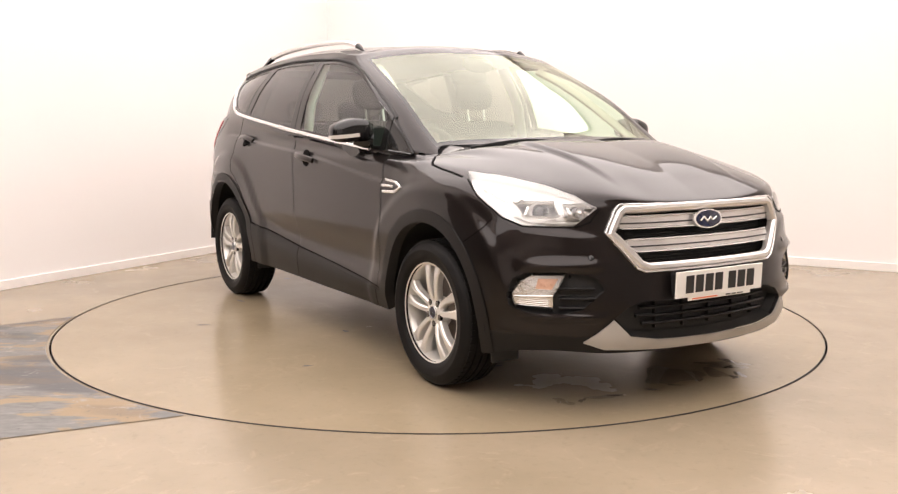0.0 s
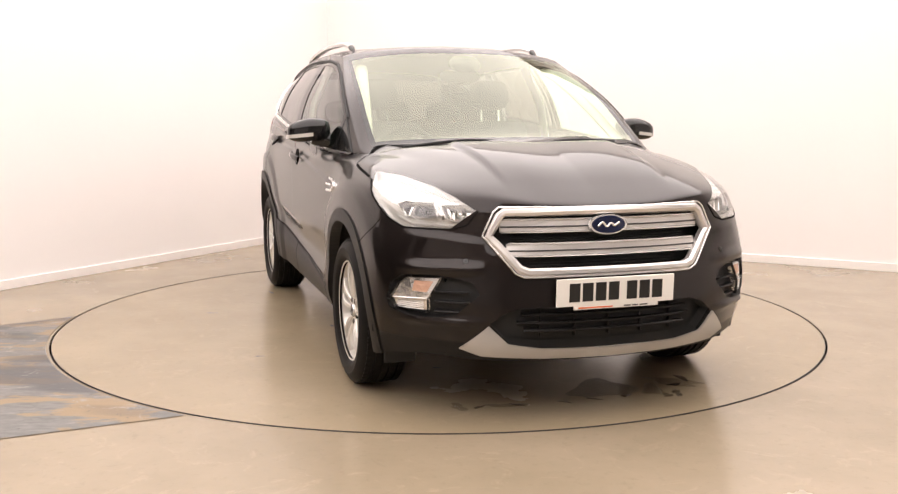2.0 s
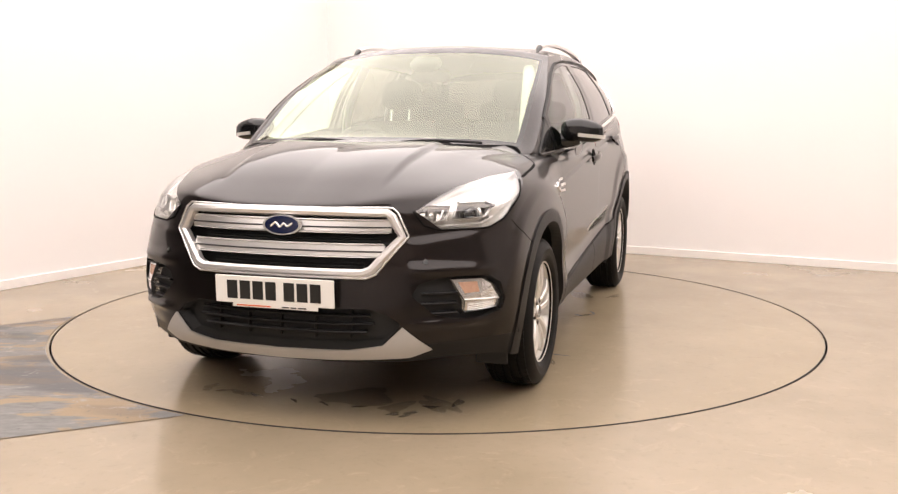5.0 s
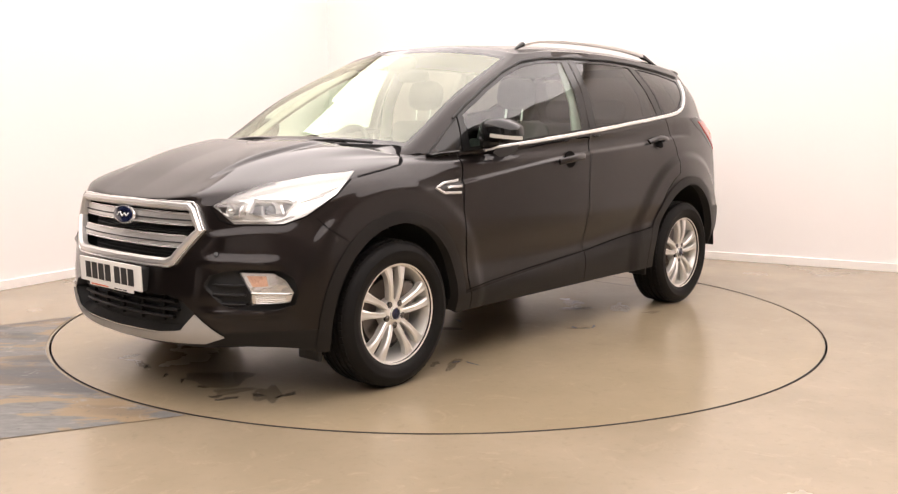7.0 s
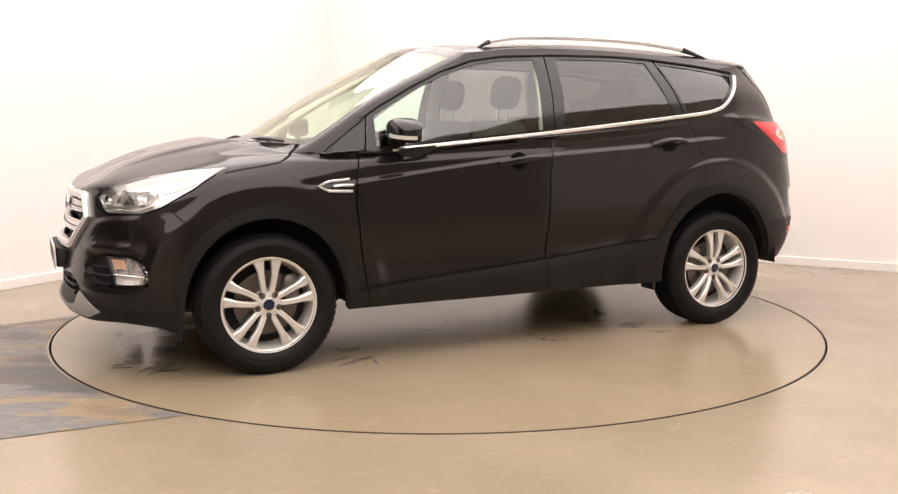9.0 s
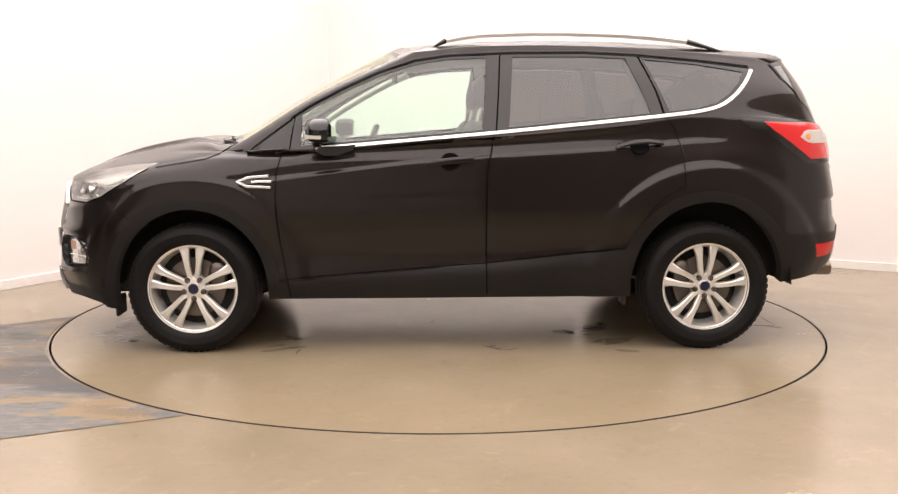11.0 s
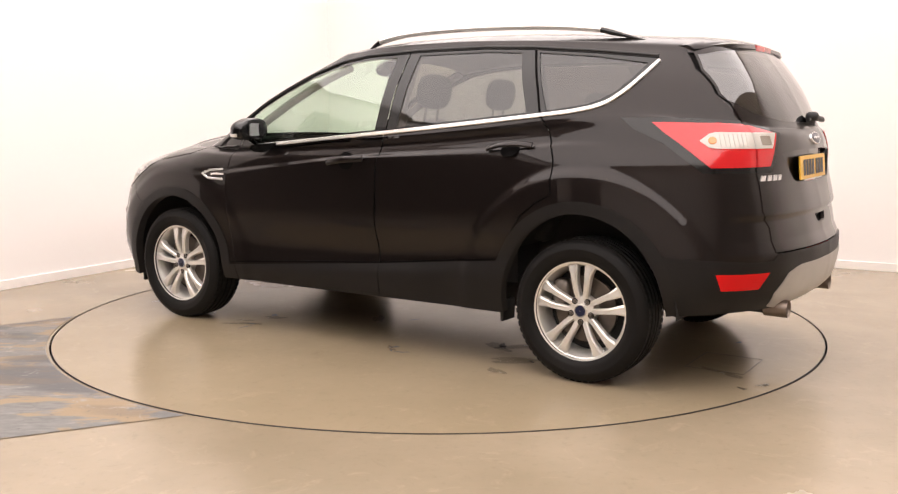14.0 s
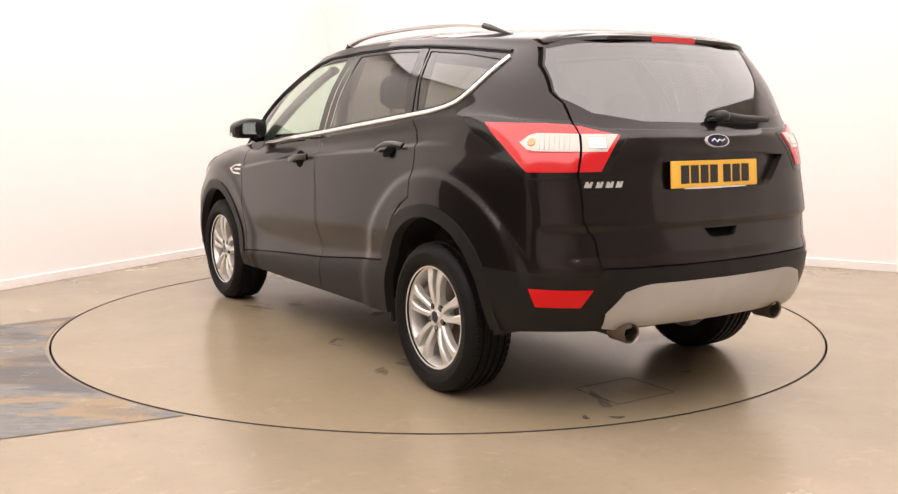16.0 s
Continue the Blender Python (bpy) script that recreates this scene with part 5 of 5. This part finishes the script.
        sweep(bm, [(.66, s * .84, 1.105), (.65, s * .88, 1.11), (.635, s * .92, 1.125)], oval(.022, .04, 12), ups=[(0, 0, 1)] * 3)
        fit("mirror_arm", bm, M_GLOSSBLACK, shell_ob)
        bm = bmesh.new()
        arcpts = [(.628 + .078 * math.cos(a), s * (.947 + .110 * math.sin(a)), 1.136 - .012 * math.sin(a)) for a in np.linspace(-.1, 1.75, 14)]
        sweep(bm, arcpts, [(-.006, -.009), (.006, -.009), (.006, .009), (-.006, .009)])
        fit("mirror_indicator", bm, M_WHITELENS, shell_ob, "pale indicator strip")
        bm = bmesh.new()
        prism(bm, [(.64, 1.07), (.45, 1.086), (.47, 1.055), (.55, 1.03), (.62, 1.03), (.66, 1.05)], .004, Matrix.Translation((0, s * .912, 0)))
        fit("mirror_foot", bm, M_GLOSSBLACK, shell_ob, smooth=False)
        # roof rail
        def over(x, up):
            y = s * (.585 - .02 * abs(x + .6))
            return meet((x, y, 3), (0, 0, -1))[0] + Vector((0, 0, up))

        rail = [(-.02, .026), (-.15, .037), (-.33, .043), (-.754, .045), (-1.1, .043), (-1.324, .034)]
        bm = bmesh.new()
        sweep(bm, [over(x, u) for x, u in spline(rail, 5)], [(-.016, -.012), (.016, -.012), (.018, .003), (.008, .013), (-.008, .013), (-.018, .003)])
        r = fit("roof_rail", bm, M_SATIN, label="satin silver roof rail with black feet", angle=30)
        section = [(-.016, -.012), (.016, -.012), (.018, .003), (.008, .013), (-.008, .013), (-.018, .003)]
        for foot, mat in (([(.055, -.004), (.02, .012), (-.02, .026)], M_GLOSSBLACK), ([(-1.324, .034), (-1.40, .020), (-1.48, .006), (-1.54, -.004)], M_GLOSSBLACK)):
            pts = spline(foot, 4)
            sizes = [min(1.0, .35 + .65 * max(0.0, u) / .024) for x, u in pts]
            bm = bmesh.new()
            sweep(bm, [over(x, u) for x, u in pts], section, sizes=sizes)
            fit("rail_foot", bm, mat, r)


def tail():
    # spoiler over the rear window
    ys = np.linspace(-.60, .60, 33)
    bm = bmesh.new()
    rings = []
    for y in ys:
        k = abs(y / .60) ** 6
        x, z = -1.74 + .04 * k, 1.592 - .016 * (y / .6) ** 2 - .030 * k
        e = 1 - .55 * k
        shape = [(x, z - .004), (x - .10 * e, z + .0), (x - .185 * e, z - .028 * e), (x - .19 * e, z - .046 * e), (x - .14 * e, z - .068 * e), (x - .05 * e, z - .066 * e)]
        rings.append([bm.verts.new((a, y, b)) for a, b in shape])
    for p, q in zip(rings[:-1], rings[1:]):
        for j in range(6):
            bm.faces.new((p[j], p[(j + 1) % 6], q[(j + 1) % 6], q[j]))
    bm.faces.new(rings[0])
    bm.faces.new(rings[-1])
    sp = fit("rear_spoiler", bm, M_PAINT, label="gloss black roof spoiler", angle=50)
    bm = bmesh.new()
    sweep(bm, [(-1.928 + .004 * (y / .13) ** 2, y, 1.553) for y in np.linspace(-.13, .13, 9)], [(-.006, -.012), (.006, -.012), (.006, .012), (-.006, .012)])
    fit("high_brake_light", bm, M_REDLENS, sp, "red high brake light")
    # wiper
    p, n = on_tail(-.05, 1.215)
    bm = bmesh.new()
    pebble(bm, p + n * .03, (.03, .04, .025), 2.6, 14)
    w = fit("rear_wiper", bm, M_MATTBLACK, label="black rear wiper")
    bm = bmesh.new()
    pts = [on_tail(y, 1.222 + .02 * math.sin((y + .05) * 6)) for y in np.linspace(-.05, -.36, 10)]
    sweep(bm, [q + m * .03 for q, m in pts], oval(.016, .012, 10), ups=[m for q, m in pts])
    fit("wiper_arm", bm, M_MATTBLACK, w)
    bm = bmesh.new()
    pts = [on_tail(y, 1.205) for y in np.linspace(.02, -.38, 12)]
    sweep(bm, [q + m * .02 for q, m in pts], oval(.006, .010, 8), ups=[m for q, m in pts])
    fit("wiper_blade", bm, M_MATTBLACK, w)
    # plate recess, plate, emblem, model lettering as plain strokes, pull
    p, n = on_tail(0, .992)
    number_plate("rear_number_plate", frame_at(p + Vector((.008, 0, 0)), (-1, 0, .08)), M_PLATEYELLOW, "yellow reflective rear number plate with black print")
    p, n = on_tail(0, 1.125)
    badge("rear_badge", frame_at(p + n * .001, n), .068, .030, CAR)
    for y, w in ((.640, .030), (.598, .026), (.556, .030), (.514, .026)):
        p, n = on_tail(y, .962)
        m = frame_at(p, n)
        bm = bmesh.new()
        prism(bm, [(-w / 2 - .005, -.012), (w / 2 - .005, -.012), (w / 2 + .005, .012), (w / 2 - .006, .012), (.004, .002), (-.002, .012), (-w / 2 + .005, .012)], -.004, m)
        fit("model_name_bar", bm, M_CHROME, label="small bright shape of the model name", smooth=False)
    for s in (1, -1):
        for k in range(7):
            w = -1.21 - .027 * k
            bm = bmesh.new()
            ribbon(bm, [on_back_corner(w, z, s) for z in np.linspace(1.094, 1.150, 5)], .004, .004, .0075)
            fit("lens_rib", bm, M_WHITELENS)
        bm = bmesh.new()
        ribbon(bm, [on_back_corner(w, 1.121, s) for w in np.linspace(-1.475, -1.56, 6)], .042, .003, .0075)
        fit("reversing_reflector", bm, M_REFLECTOR, label="silvered reversing light reflector")
        bm = bmesh.new()
        ribbon(bm, [on_back_corner(w, z, s) for w, z in dense([(-1.15, 1.086), (-1.40, 1.086)], .03)], .004, .004, .005)
        fit("lens_step", bm, M_REDLENS)
        p, n = on_back_corner(-1.165, 1.122, s)
        bm = bmesh.new()
        lathe(bm, [(.001, -.002), (.016, -.002), (.018, .001)], 20, False, frame_at(p + n * .009, n))
        fit("indicator_bulb", bm, M_AMBER)


def screen_wipers():
    for pts in ([(1.20, -.60, 1.095), (1.19, -.30, 1.125), (1.19, -.05, 1.118)], [(1.21, .02, 1.105), (1.19, .30, 1.125), (1.13, .55, 1.115)]):
        bm = bmesh.new()
        sweep(bm, [Vector(q) - Vector((0, 0, .012)) for q in spline(pts, 8)], oval(.006, .007, 8))
        fit("windscreen_wiper", bm, M_MATTBLACK, label="black windscreen wiper")
    bm = bmesh.new()
    ys = np.linspace(-.70, .70, 21)
    sweep(bm, [(1.235 - .22 * (abs(y) / .70) ** 2.4, y, 1.098 - .012 * (y / .7) ** 2) for y in ys], [(-.04, -.01), (.04, -.01), (.04, .004), (-.04, .004)])
    fit("cowl_panel", bm, M_MATTBLACK)


nose()
flanks()
tail()
screen_wipers()


# ---- marks on the turntable ----
def marks():
    rnd = random.Random(4)

    def blob(x, y, w, h, mat, name, label):
        bm = bmesh.new()
        n, ph = 22, [rnd.uniform(0, 6.3) for _ in range(3)]
        turn = rnd.uniform(0, 3.1)
        vs = []
        for i in range(n):
            a = 2 * math.pi * i / n
            k = 1 + .28 * math.sin(2 * a + ph[0]) + .2 * math.sin(3 * a + ph[1]) + .14 * math.sin(5 * a + ph[2])
            u, v = w * k * math.cos(a), h * k * math.sin(a)
            u, v = u * math.cos(turn) - v * math.sin(turn), u * math.sin(turn) + v * math.cos(turn)
            vs.append(bm.verts.new((x + u, y + v, .0012 + .0002 * rnd.random())))
        f = bm.faces.new(vs)
        bm.normal_update()
        if f.normal.z < 0:
            f.normal_flip()
        part(name, bm, mat, TABLE, label, smooth=False)

    for x, y, w, h in ((.84, .85, .10, .03), (.80, .62, .07, .03), (.9, .78, .05, .02), (1.78, .58, .15, .05), (1.78, .20, .10, .20), (1.86, .42, .07, .06), (1.88, -.30, .03, .07), (1.84, -.50, .03, .05),
                       (-.86, .42, .16, .06), (-.72, .52, .10, .04), (-.95, .72, .16, .05), (-.96, .95, .06, .03), (-1.9, .38, .10, .03), (-.26, .86, .05, .02), (.25, .3, .10, .03), (1.3, .7, .09, .03)):
        blob(x, y, w, h, M_WET, "wet_patch", "thin wet patch")
    for x, y, w, h in ((-.95, .28, .030, .018), (-.97, .30, .035, .012), (-.73, .48, .06, .014), (-.89, .40, .05, .012), (1.87, -.42, .012, .03), (1.89, -.25, .010, .035), (1.91, -.04, .010, .03), (1.91, .10, .010, .028),
                       (1.91, .26, .016, .025), (1.94, .50, .05, .02), (1.73, .65, .05, .022), (1.82, .56, .04, .016), (1.96, .44, .02, .03), (-2.12, .49, .04, .012), (-2.05, .60, .03, .010), (-1.02, .70, .02, .009)):
        blob(x, y, w, h, M_WATER, "water_drop", "small puddle of clear water")
    for x, y, w, h in ((.86, .57, .035, .015), (.80, .83, .03, .012), (.77, .91, .04, .010), (-.26, .83, .035, .012), (-.29, .90, .02, .008), (-.36, .90, .04, .010), (-1.78, -.29, .03, .010), (.1, -.7, .03, .01), (-1.1, -.9, .04, .012),
                       (.7, -1.2, .025, .009), (-.5, -1.35, .03, .012), (1.2, -.4, .02, .008), (.05, .2, .03, .01)):
        blob(x, y, w, h, M_STEEL, "scuff", "dark scuff")
    # edge of a small cover let into the deck
    bm = bmesh.new()
    lo, hi = (-1.99, .02), (-1.70, .36)
    for p, q in (((lo[0], lo[1]), (hi[0], lo[1] + .003)), ((lo[0], hi[1] - .003), (hi[0], hi[1])), ((lo[0], lo[1]), (lo[0] + .002, hi[1])), ((hi[0] - .003, lo[1]), (hi[0], hi[1]))):
        box(bm, (*p, .0004), (*q, .0011))
    part("cover_edge", bm, M_STEEL, TABLE, "dark edge of a small cover", smooth=False)


marks()


def motions():
    for ob in (CAR, TABLE):
        walk(ob, [(t, pose(0, 0, 0, 0, 0, a)) for t, a in TURN])


motions()
